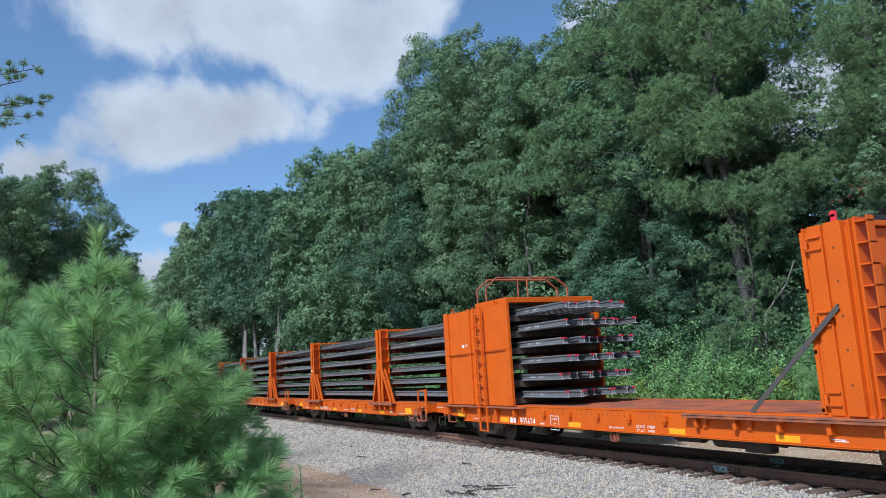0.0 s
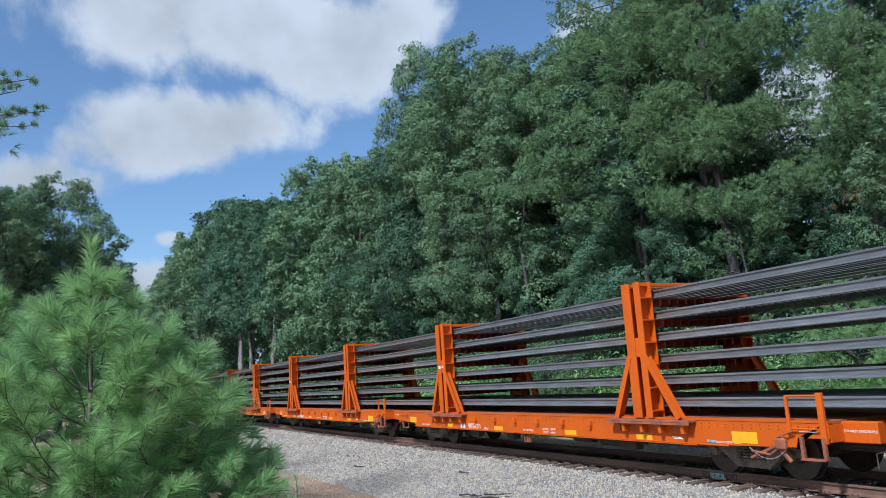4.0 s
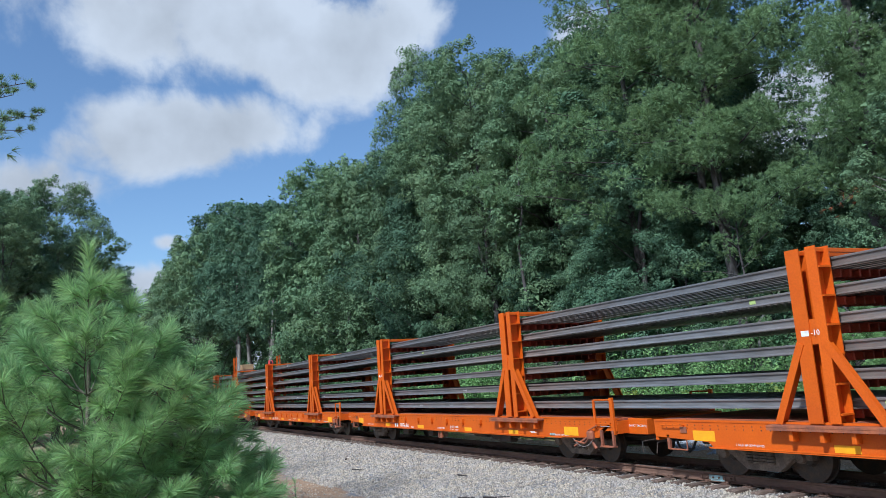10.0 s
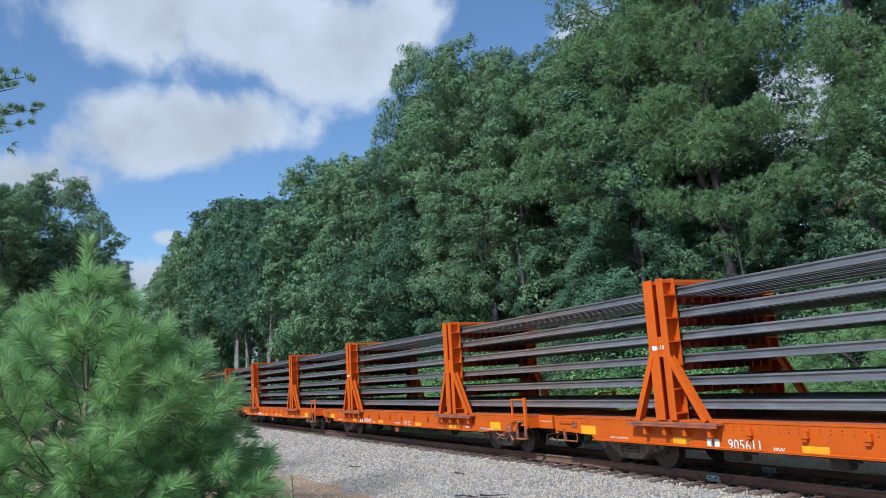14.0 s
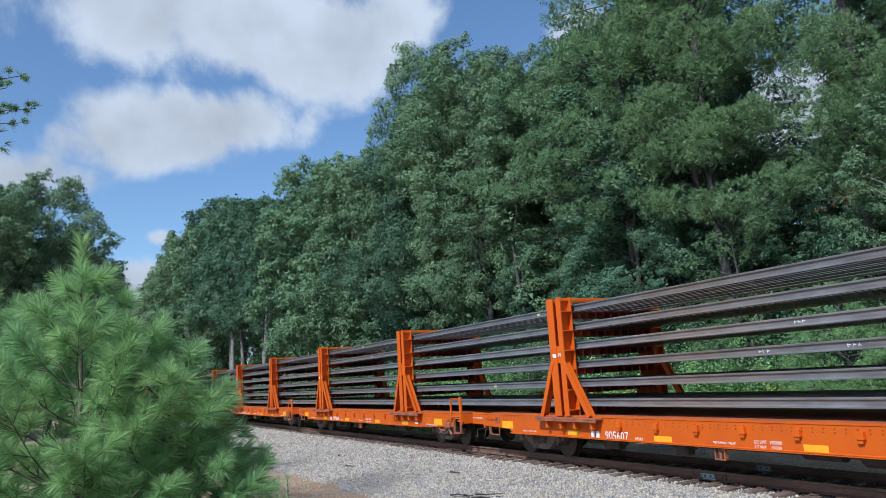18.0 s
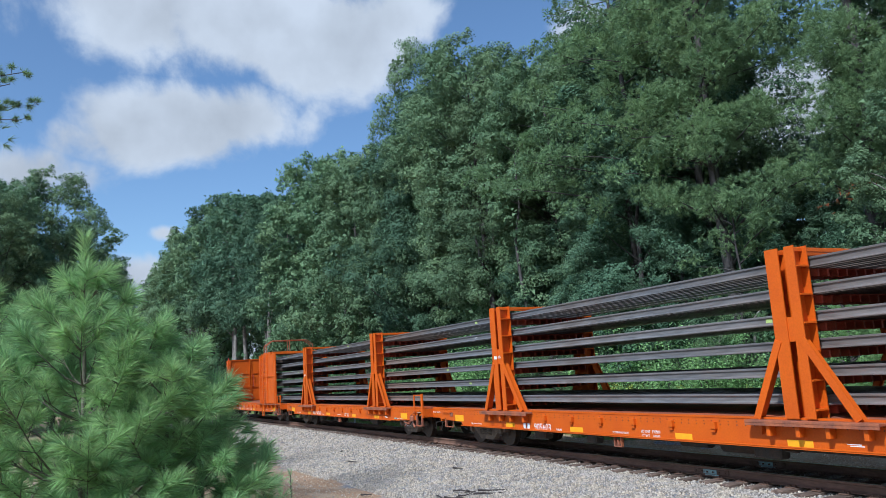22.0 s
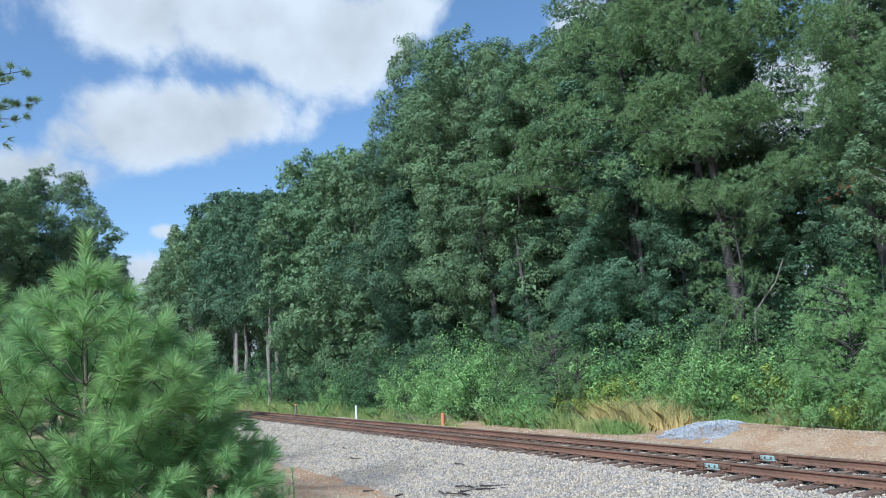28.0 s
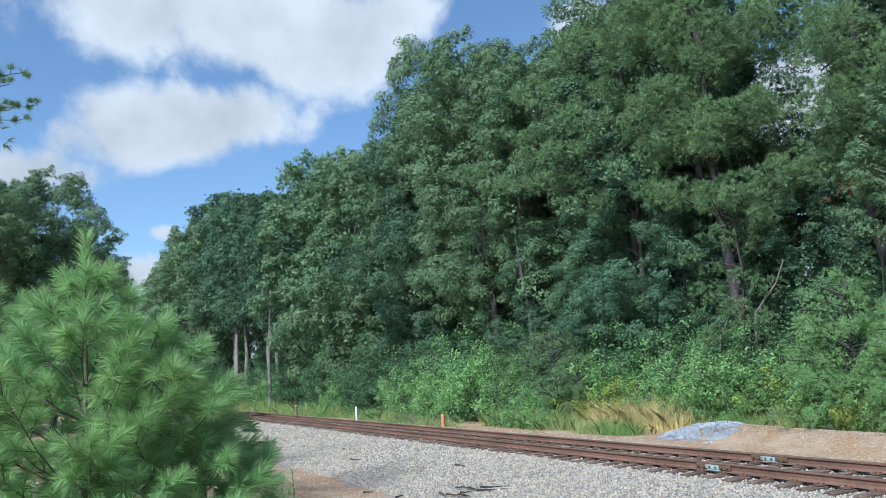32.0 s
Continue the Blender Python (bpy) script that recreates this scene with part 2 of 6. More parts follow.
YELLOWLEAF = material("yellowing_leaves", (0.374, 0.422, 0.097), 0.55, vary=0.15, scale=0.8, fine=4, bump=0, other=(0.242, 0.338, 0.087), island=0.35, translucent=0.35)
NEEDLE = material("pine_needles_far", (0.185, 0.282, 0.134), 0.5, vary=0.15, scale=0.5, fine=4, bump=0, other=(0.209, 0.309, 0.137), island=0.35, random_=0.1, translucent=0.2)
NEEDLE2 = material("young_pine_needles", (0.340, 0.530, 0.240), 0.42, vary=0.12, scale=1.2, fine=8, bump=0, other=(0.390, 0.560, 0.230), island=0.35, translucent=0.45)
NEEDLE3 = material("soft_pine_needles", (0.285, 0.445, 0.200), 0.5, vary=0.12, scale=1.2, fine=8, bump=0, other=(0.320, 0.480, 0.195), island=0.3, translucent=0.42)
DEADNEEDLE = material("dead_brown_needles", (0.28, 0.10, 0.045), 0.7, vary=0.2, bump=0, island=0.3, translucent=0.2)
GRASS = material("green_weeds", (0.270, 0.400, 0.130), 0.6, vary=0.15, scale=0.5, fine=4, bump=0, other=(0.400, 0.450, 0.180), island=0.35, translucent=0.3)
STRAW = material("dry_straw_grass", (0.760, 0.620, 0.300), 0.7, vary=0.15, scale=0.8, fine=4, bump=0, other=(0.560, 0.500, 0.230), island=0.3, translucent=0.3)
DEADWOOD = material("dead_grey_wood", (0.23, 0.18, 0.15), 0.9, vary=0.25, scale=6, fine=30, bump=0.4)
DARKWOOD = material("dark_rotten_wood", (0.055, 0.042, 0.036), 0.95, vary=0.3, scale=6, fine=30, bump=0.5)
SALMON = material("faded_orange_marker", (0.62, 0.24, 0.13), 0.6, vary=0.12, scale=8, bump=0.05)
MARKER = material("white_marker_plastic", (0.75, 0.76, 0.74), 0.5, vary=0.06, scale=8, bump=0.02)
TAN = material("tan_box_paint", (0.44, 0.31, 0.16), 0.55, vary=0.08, scale=4, bump=0.05)
HOSERED = material("red_reel_paint", (0.62, 0.022, 0.035), 0.4, vary=0.08, bump=0.03)


# ---- mesh helpers ----
def link(name, verts, faces, mat, parent=None, smooth=False):
    me = bpy.data.meshes.new(name)
    me.from_pydata(verts, [], faces)
    me.materials.append(mat)
    if smooth:
        me.polygons.foreach_set("use_smooth", [True] * len(me.polygons))
    me.update()
    ob = new(name, me)
    ob.parent = parent
    return ob


def part(name, bm, mat, parent, label="", at=None, smooth=False):
    """Links a bmesh as one mesh object under a thing or a part."""
    me = bpy.data.meshes.new(name)
    bmesh.ops.recalc_face_normals(bm, faces=bm.faces)
    bm.to_mesh(me)
    bm.free()
    me.materials.append(mat)
    if smooth:
        me.polygons.foreach_set("use_smooth", [True] * len(me.polygons))
    ob = new(name, me)
    ob.parent = parent
    if at is not None:
        ob.matrix_basis = at
    return tagged(ob, label)


def again(ob, parent, at):
    """One more part on the same mesh."""
    o = new(ob.name.split(".")[0], ob.data)
    o.parent = parent
    o.matrix_basis = at
    return o


def box(bm, x0, x1, y0, y1, z0, z1, bevel=0.0, m=None):
    r = bmesh.ops.create_cube(bm, size=1.0, matrix=Matrix.LocRotScale(((x0 + x1) / 2, (y0 + y1) / 2, (z0 + z1) / 2), None, (abs(x1 - x0), abs(y1 - y0), abs(z1 - z0))))
    vs = r["verts"]
    if bevel:
        es = list({e for v in vs for e in v.link_edges})
        rb = bmesh.ops.bevel(bm, geom=es, offset=bevel, segments=1, affect="EDGES", profile=0.5)
        vs = rb["verts"]
    if m is not None:
        bmesh.ops.transform(bm, matrix=m, verts=vs)
    return bm


def rod(bm, p, q, r, r2=None, n=8):
    """A round bar from p to q."""
    p, q = Vector(p), Vector(q)
    d = q - p
    m = Matrix.Translation((p + q) / 2) @ d.to_track_quat("Z", "Y").to_matrix().to_4x4()
    bmesh.ops.create_cone(bm, cap_ends=True, segments=n, radius1=r, radius2=r if r2 is None else r2, depth=d.length, matrix=m)
    return bm


def beam(bm, p, q, w, d, up=(0, 1, 0), bevel=0.0):
    """A flat bar from p to q: w across, d thick along `up`."""
    p, q, up = Vector(p), Vector(q), Vector(up)
    z = (q - p).normalized()
    y = (up - z * up.dot(z)).normalized()
    x = y.cross(z)
    m = Matrix((x, y, z)).transposed().to_4x4()
    m.translation = (p + q) / 2
    return box(bm, -w / 2, w / 2, -d / 2, d / 2, -(q - p).length / 2, (q - p).length / 2, bevel, m)


def extrude(bm, outline, x0, x1):
    """A profile of (y, z) points pushed along x."""
    a = [bm.verts.new((x0, y, z)) for y, z in outline]
    b = [bm.verts.new((x1, y, z)) for y, z in outline]
    n = len(outline)
    for i in range(n):
        bm.faces.new((a[i], a[(i + 1) % n], b[(i + 1) % n], b[i]))
    bm.faces.new(a)
    bm.faces.new(b[::-1])
    return bm


def BM():
    return bmesh.new()


RAIL_OUTLINE = [(-0.074, 0.0), (0.074, 0.0), (0.074, 0.011), (0.020, 0.026), (0.009, 0.042), (0.009, 0.118), (0.020, 0.130), (0.037, 0.136),
                (0.038, 0.160), (0.030, 0.170), (-0.030, 0.170), (-0.038, 0.160), (-0.037, 0.136), (-0.020, 0.130), (-0.009, 0.118), (-0.009, 0.042), (-0.020, 0.026), (-0.074, 0.011)]


def lettering(text, size, name, mat, parent, at, label=""):
    """Flat stencilled characters in the built-in font, centred on `at`, width first."""
    cu = bpy.data.curves.new("stencil", "FONT")
    cu.resolution_u = 2
    cu.body, cu.size, cu.align_x, cu.align_y, cu.extrude = text, size, "CENTER", "CENTER", 0.001
    tmp = bpy.data.objects.new("stencil", cu)
    me = bpy.data.meshes.new_from_object(tmp)
    bpy.data.objects.remove(tmp)
    me.materials.append(mat)
    ob = new(name, me)
    ob.parent, ob.matrix_basis = parent, at
    return tagged(ob, label, kind="stuff")


FACE = pose(0, 0, 0, 90)      # turns flat writing to face the near side


# ---- ground ----
def smooth(a, b, x):
    t = min(1.0, max(0.0, (x - a) / (b - a)))
    return t * t * (3 - 2 * t)


def ground_z(x, y):
    """Height of the ground: a low bank where the camera stands, the ballast shoulder, the track bed, the strip and the wood behind."""
    n = noise.noise((x * 0.15, y * 0.15, 3.0)) * 0.10 + noise.noise((x * 0.6, y * 0.6, 7.0)) * 0.04
    bank = 0.45 * (1 - smooth(1.5, 6.5, y))
    if y < 7.0:
        return -0.72 + bank * 2.0 + n * (1 - 0.5 * smooth(3, 7, y))
    if y < D - 1.75:
        t = (y - 7.0) / (D - 1.75 - 7.0)
        return -0.72 + (0.47) * t + n * 0.35 * (1 - t)
    if y < D + 1.75:
        return -0.25
    t = smooth(D + 1.75, D + 3.3, y)
    ridge = 0.32 * math.exp(-((y - 17.9) / 1.1) ** 2) * smooth(-20.5, -17.0, x) * (1 + 2.0 * n)
    return -0.25 - 0.12 * t + n * t + ridge + 0.9 * smooth(18, 27, y) + 2.0 * smooth(27, 60, y)


def build_ground():
    xs = list(np.concatenate([np.arange(-420, -90, 15), np.arange(-90, -32, 2.0), np.arange(-32, 4, 0.5), np.arange(4, 40, 3), np.arange(40, 401, 40)]))
    ys = list(np.concatenate([np.arange(-400, -20, 38), np.arange(-20, 3, 2.0), np.arange(3, 22, 0.42), np.arange(22, 40, 2), np.arange(40, 401, 40)]))
    V = [(x, y, ground_z(x, y)) for y in ys for x in xs]
    w = len(xs)
    F = [(j * w + i, j * w + i + 1, (j + 1) * w + i + 1, (j + 1) * w + i) for j in range(len(ys) - 1) for i in range(w - 1)]
    V[0] = (-420, -400, V[0][2])
    m = bpy.data.materials.new("earth_and_gravel")
    m.use_nodes = True
    nt = m.node_tree
    N, Lk = nt.nodes.new, nt.links.new
    b = nt.nodes["Principled BSDF"]
    tc, sep = N("ShaderNodeTexCoord"), N("ShaderNodeSeparateXYZ")
    Lk(tc.outputs["Object"], sep.inputs[0])
    n1, n2, vor = N("ShaderNodeTexNoise"), N("ShaderNodeTexNoise"), N("ShaderNodeTexVoronoi")
    n1.inputs["Scale"].default_value, n1.inputs["Detail"].default_value = 0.9, 7
    n2.inputs["Scale"].default_value, n2.inputs["Detail"].default_value = 18, 5
    vor.inputs["Scale"].default_value = 14
    for n in (n1, n2, vor):
        Lk(tc.outputs["Object"], n.inputs["Vector"])

    def mixc(fac, a, c):
        n = N("ShaderNodeMixRGB")
        Lk(fac, n.inputs[0])
        for i, v in ((1, a), (2, c)):
            if isinstance(v, tuple):
                n.inputs[i].default_value = (*v, 1)
            else:
                Lk(v, n.inputs[i])
        return n.outputs[0]

    def ramp(v, lo, hi):
        n = N("ShaderNodeMapRange")
        n.interpolation_type = "SMOOTHSTEP"
        Lk(v, n.inputs["Value"])
        n.inputs["From Min"].default_value, n.inputs["From Max"].default_value = lo, hi
        return n.outputs[0]

    def mul(a, c):
        n = N("ShaderNodeMath")
        n.operation = "MULTIPLY"
        Lk(a, n.inputs[0])
        Lk(c, n.inputs[1])
        return n.outputs[0]

    wob = N("ShaderNodeMath")
    wob.operation = "MULTIPLY_ADD"
    Lk(n1.outputs["Fac"], wob.inputs[0])
    wob.inputs[1].default_value = 3.0
    Lk(sep.outputs[1], wob.inputs[2])          # y + 3 * noise (about y + 1.5)
    earth = mixc(ramp(n2.outputs["Fac"], 0.35, 0.65), (0.38, 0.240, 0.135), (0.25, 0.150, 0.085))
    earth = mixc(ramp(n1.outputs["Fac"], 0.46, 0.60), earth, (0.37, 0.265, 0.17))
    stone = mixc(ramp(vor.outputs["Distance"], 0.1, 0.6), (0.32, 0.315, 0.31), (0.17, 0.165, 0.165))
    litter = mixc(ramp(n2.outputs["Fac"], 0.4, 0.6), (0.10, 0.085, 0.05), (0.16, 0.12, 0.075))
    col = mixc(ramp(wob.outputs[0], 8.2, 8.9), earth, stone)
    col = mixc(ramp(wob.outputs[0], D + 3.3, D + 4.4), col, earth)
    col = mixc(ramp(wob.outputs[0], 21.0, 23.0), col, litter)
    Lk(col, b.inputs["Base Color"])
    b.inputs["Roughness"].default_value = 0.95
    bp = N("ShaderNodeBump")
    bp.inputs["Strength"].default_value, bp.inputs["Distance"].default_value = 0.6, 0.04
    Lk(n2.outputs["Fac"], bp.inputs["Height"])
    Lk(bp.outputs[0], b.inputs["Normal"])
    ob = link("ground", V, F, m, smooth=True)
    return tagged(ob, "brown earth and pale gravel beside the track", "ground", kind="structure")


build_ground()


def build_track():
    track = tagged(new("railway_track"), "single track of rusty rails on dark timber ties", "railway track", kind="structure")
    for side in (-1, 1):
        bm = extrude(BM(), [(y, z - 0.170) for y, z in RAIL_OUTLINE], -420, 60)
        part("rail", bm, RAIL, track, "rust-brown steel running rail", at=pose(0, D + side * 0.7525, 0))
        bm = BM()
        box(bm, -420, 60, -0.026, 0.026, -0.002, 0.002)
        part("running_surface", bm, RUNNING, track, "worn railhead strip", at=pose(0, D + side * 0.7525, 0))
    rng = random.Random(4)
    proto = []
    for k in range(4):
        bm = BM()
        box(bm, -0.115, 0.115, -1.30, 1.30, -0.17, 0.0, 0.012)
        for v in bm.verts:
            v.co += Vector((rng.uniform(-0.012, 0.012), rng.uniform(-0.03, 0.03), rng.uniform(-0.008, 0.006)))
        proto.append(part("tie", bm, TIE, track, at=pose(-200 - k, D, -0.186)))
    bm = BM()
    box(bm, -0.09, 0.09, -0.19, 0.19, -0.012, 0.006, 0.004)
    for sx in (-1, 1):
        for sy in (-1, 1):
            box(bm, sx * 0.05 - 0.012, sx * 0.05 + 0.012, sy * 0.095 - 0.016, sy * 0.095 + 0.016, 0.0, 0.035)
    plate = part("tie_plate", bm, RAIL, track, at=pose(-200, D - 0.7525, -0.178))
    x, i = -76.0, 0
    while x < 6 and i < 290:
        i += 1
        x += 0.535 + rng.uniform(-0.04, 0.04) if x > -60 else 0.9
        again(proto[i % 4], track, pose(x, D + rng.uniform(-0.06, 0.06), -0.186 + rng.uniform(-0.012, 0.01), 0, 0, rng.uniform(-1.6, 1.6)))
        if x > -34:
            for side in (-1, 1):
                again(plate, track, pose(x, D + side * 0.7525, -0.176, 0, 0, 0))
    # insulated splice bars with a pale daub of paint
    for side, xc in ((-1, -11.78), (1, -11.72)):
        bm = BM()
        for s in (-1, 1):
            box(bm, -0.46, 0.46, s * 0.012, s * 0.045, -0.135, -0.042, 0.008)
            for k in range(6):
                rod(bm, (-0.38 + k * 0.152, s * 0.04, -0.09), (-0.38 + k * 0.152, s * 0.075, -0.09), 0.018, n=6)
        bar = part("splice_bar", bm, RAIL, track, at=pose(xc, D + side * 0.7525, 0))
        bm = box(BM(), -0.20, 0.16, -0.052, -0.044, -0.128, -0.046, 0.002)
        box(bm, -0.12, 0.24, -0.080, -0.076, -0.15, -0.128)
        part("paint_daub", bm, BARPAINT, bar, "pale blue-grey paint daub")
    return track


build_track()


# ---- the train ----
NEAR, FAR = -1, 1
HALF = 1.467          # half width over the side sills
DECK_Z, SILL_Z = 1.075, 0.58
TIERS = [1.28 + 0.455 * k for k in range(6)]      # undersides of the six tiers of rail
POST_TOP = 3.91


def build_truck(car, x):
    """A two-axle freight truck at x."""
    truck = new("truck")
    truck.parent, truck.matrix_basis = car, pose(x, 0, 0)
    tagged(truck, "grimy cast-steel two-axle truck")
    for ax in (-0.864, 0.864):
        for s in (NEAR, FAR):
            bm = BM()
            rod(bm, (0, s * 0.70, 0.42), (0, s * 0.83, 0.42), 0.42, n=28)
            rod(bm, (0, s * 0.68, 0.42), (0, s * 0.71, 0.42), 0.45, n=28)
            rod(bm, (0, s * 0.83, 0.42), (0, s * 0.90, 0.42), 0.15, 0.11, n=14)
            part("wheel", bm, WHEEL, truck, at=pose(ax, 0, 0))
    for ax in (-0.864, 0.864):
        part("axle", rod(BM(), (ax, -0.7, 0.42), (ax, 0.7, 0.42), 0.08), GRIME_SHADE, truck)
    for s in (NEAR, FAR):
        bm = BM()
        y0, y1 = (s * 0.90, s * 1.06)
        outline = [(-1.08, 0.40), (-1.08, 0.55), (-0.72, 0.60), (-0.45, 0.76), (0.45, 0.76), (0.72, 0.60), (1.08, 0.55), (1.08, 0.40), (0.70, 0.42),
                   (0.36, 0.17), (-0.36, 0.17), (-0.70, 0.42)]
        a = [bm.verts.new((px, y0, pz)) for px, pz in outline]
        b = [bm.verts.new((px, y1, pz)) for px, pz in outline]
        for i in range(len(outline)):
            j = (i + 1) % len(outline)
            bm.faces.new((a[i], a[j], b[j], b[i]))
        bm.faces.new(a), bm.faces.new(b)
        bmesh.ops.triangulate(bm, faces=[f for f in bm.faces if len(f.verts) > 4])
        part("side_frame", bm, DUSTY, truck)
        bm = BM()
        for sx in (-0.24, -0.08, 0.08, 0.24):
            for k in range(5):
                rod(bm, (sx, s * 1.09, 0.30 + k * 0.055), (sx, s * 1.09, 0.332 + k * 0.055), 0.07, n=10)
        tagged(part("spring_nest", bm, DUSTY, truck), kind="stuff")
        for sx in (-0.864, 0.864):
            bm = rod(BM(), (sx, s * 1.04, 0.44), (sx, s * 1.13, 0.44), 0.10, 0.085, n=12)
            part("bearing_cap", bm, DUSTY, truck)
    part("bolster", box(BM(), -0.2, 0.2, -1.0, 1.0, 0.42, 0.68, 0.03), GRIME_SHADE, truck)
    for s in (NEAR, FAR):
        bm = beam(BM(), (-0.35, s * 0.78, 0.35), (0.35, s * 0.78, 0.35), 0.12, 0.05)
        part("brake_beam", bm, GRIME_SHADE, truck)
    return truck


def i_post(bm, x0, x1, y0, depth, z0, z1, s):
    """An upright I-beam: front flange, web, rear flange and stiffeners."""
    box(bm, x0, x1, y0, y0 + s * -0.022, z0, z1)
    box(bm, x0, x1, y0 - s * depth, y0 - s * (depth - 0.022), z0, z1)
    xm = x0 + 0.03
    box(bm, xm - 0.011, xm + 0.011, y0 - s * 0.02, y0 - s * (depth - 0.02), z0, z1)
    return bm


def build_rack(car, x, tiers=True, low=False):
    """A rack stand: a braced pair of uprights on each side and six cross beams with divider lugs. x: the edge of the first upright."""
    stand = new("rack_stand")
    stand.parent, stand.matrix_basis = car, pose(x, 0, 0)
    tagged(stand, "orange steel rack stand with braced uprights and cross beams")
    for s in (NEAR, FAR):
        y = s * 1.56
        mat = ORANGE
        for x0, x1 in ((0.0, 0.27), (0.40, 0.59)):
            part("upright", i_post(BM(), x0, x1, y, 0.33, DECK_Z, POST_TOP, s), mat, stand)
        bm = box(BM(), 0.27, 0.40, y - s * 0.02, y - s * 0.035, 2.33, 2.74)
        box(bm, 0.262, 0.408, y - s * 0.30, y - s * 0.315, DECK_Z, POST_TOP - 0.05)
        part("gusset", bm, mat, stand)
        for k in range(6):
            bm = box(BM(), 0.445, 0.615, y - s * 0.024, y - s * 0.306, 1.20 + k * 0.47, 1.228 + k * 0.47)
            part("stiffener", bm, mat, stand)
        for xa, xb in ((0.06, -0.60), (0.52, 1.33)):
            part("brace", beam(BM(), (xa, y + s * 0.001, 2.36), (xb, y - s * 0.02, DECK_Z - 0.01), 0.135, 0.03, up=(0, 1, 0)), mat, stand)
            part("brace_web", beam(BM(), (xa, y - s * 0.10, 2.34), (xb, y - s * 0.12, DECK_Z - 0.01), 0.02, 0.17, up=(0, 1, 0)), mat, stand)
        bm = box(BM(), -0.78, 1.72, y + s * 0.12, s * 1.44, DECK_Z - 0.075, DECK_Z - 0.03, 0.006)
        box(bm, -0.78, 1.72, y + s * 0.115, y + s * 0.10, DECK_Z - 0.12, DECK_Z - 0.06)
        part("ledge", bm, FADED, stand, "weathered side ledge")
        for xb in (-0.35, 0.24, 0.80, 1.45):
            bm = box(BM(), xb - 0.04, xb + 0.04, y + s * 0.06, s * 1.465, DECK_Z - 0.30, DECK_Z - 0.08, 0.01)
            part("ledge_bracket", bm, ORANGE, stand)
    for k, z in enumerate(TIERS):
        bm = box(BM(), 0.16, 0.40, -1.24, 1.24, z - 0.03, z - 0.002)
        box(bm, 0.26, 0.30, -1.24, 1.24, z - 0.15, z - 0.03)
        for j in range(11):
            yy = -1.22 + j * 0.244
            box(bm, 0.02, 0.26, yy - 0.022, yy + 0.022, z - 0.155, z - 0.031)
            box(bm, 0.30, 0.56, yy - 0.022, yy + 0.022, z - 0.155, z - 0.031)
        part("cross_beam", bm, OXIDE, stand, "red-oxide cross beam with divider lugs")
    for xx in (0.10, 0.48):
        bm = box(BM(), xx - 0.035, xx + 0.035, -1.56, 1.56, POST_TOP - 0.09, POST_TOP - 0.02, 0.006)
        part("top_tie", bm, ORANGE, stand)
    return stand


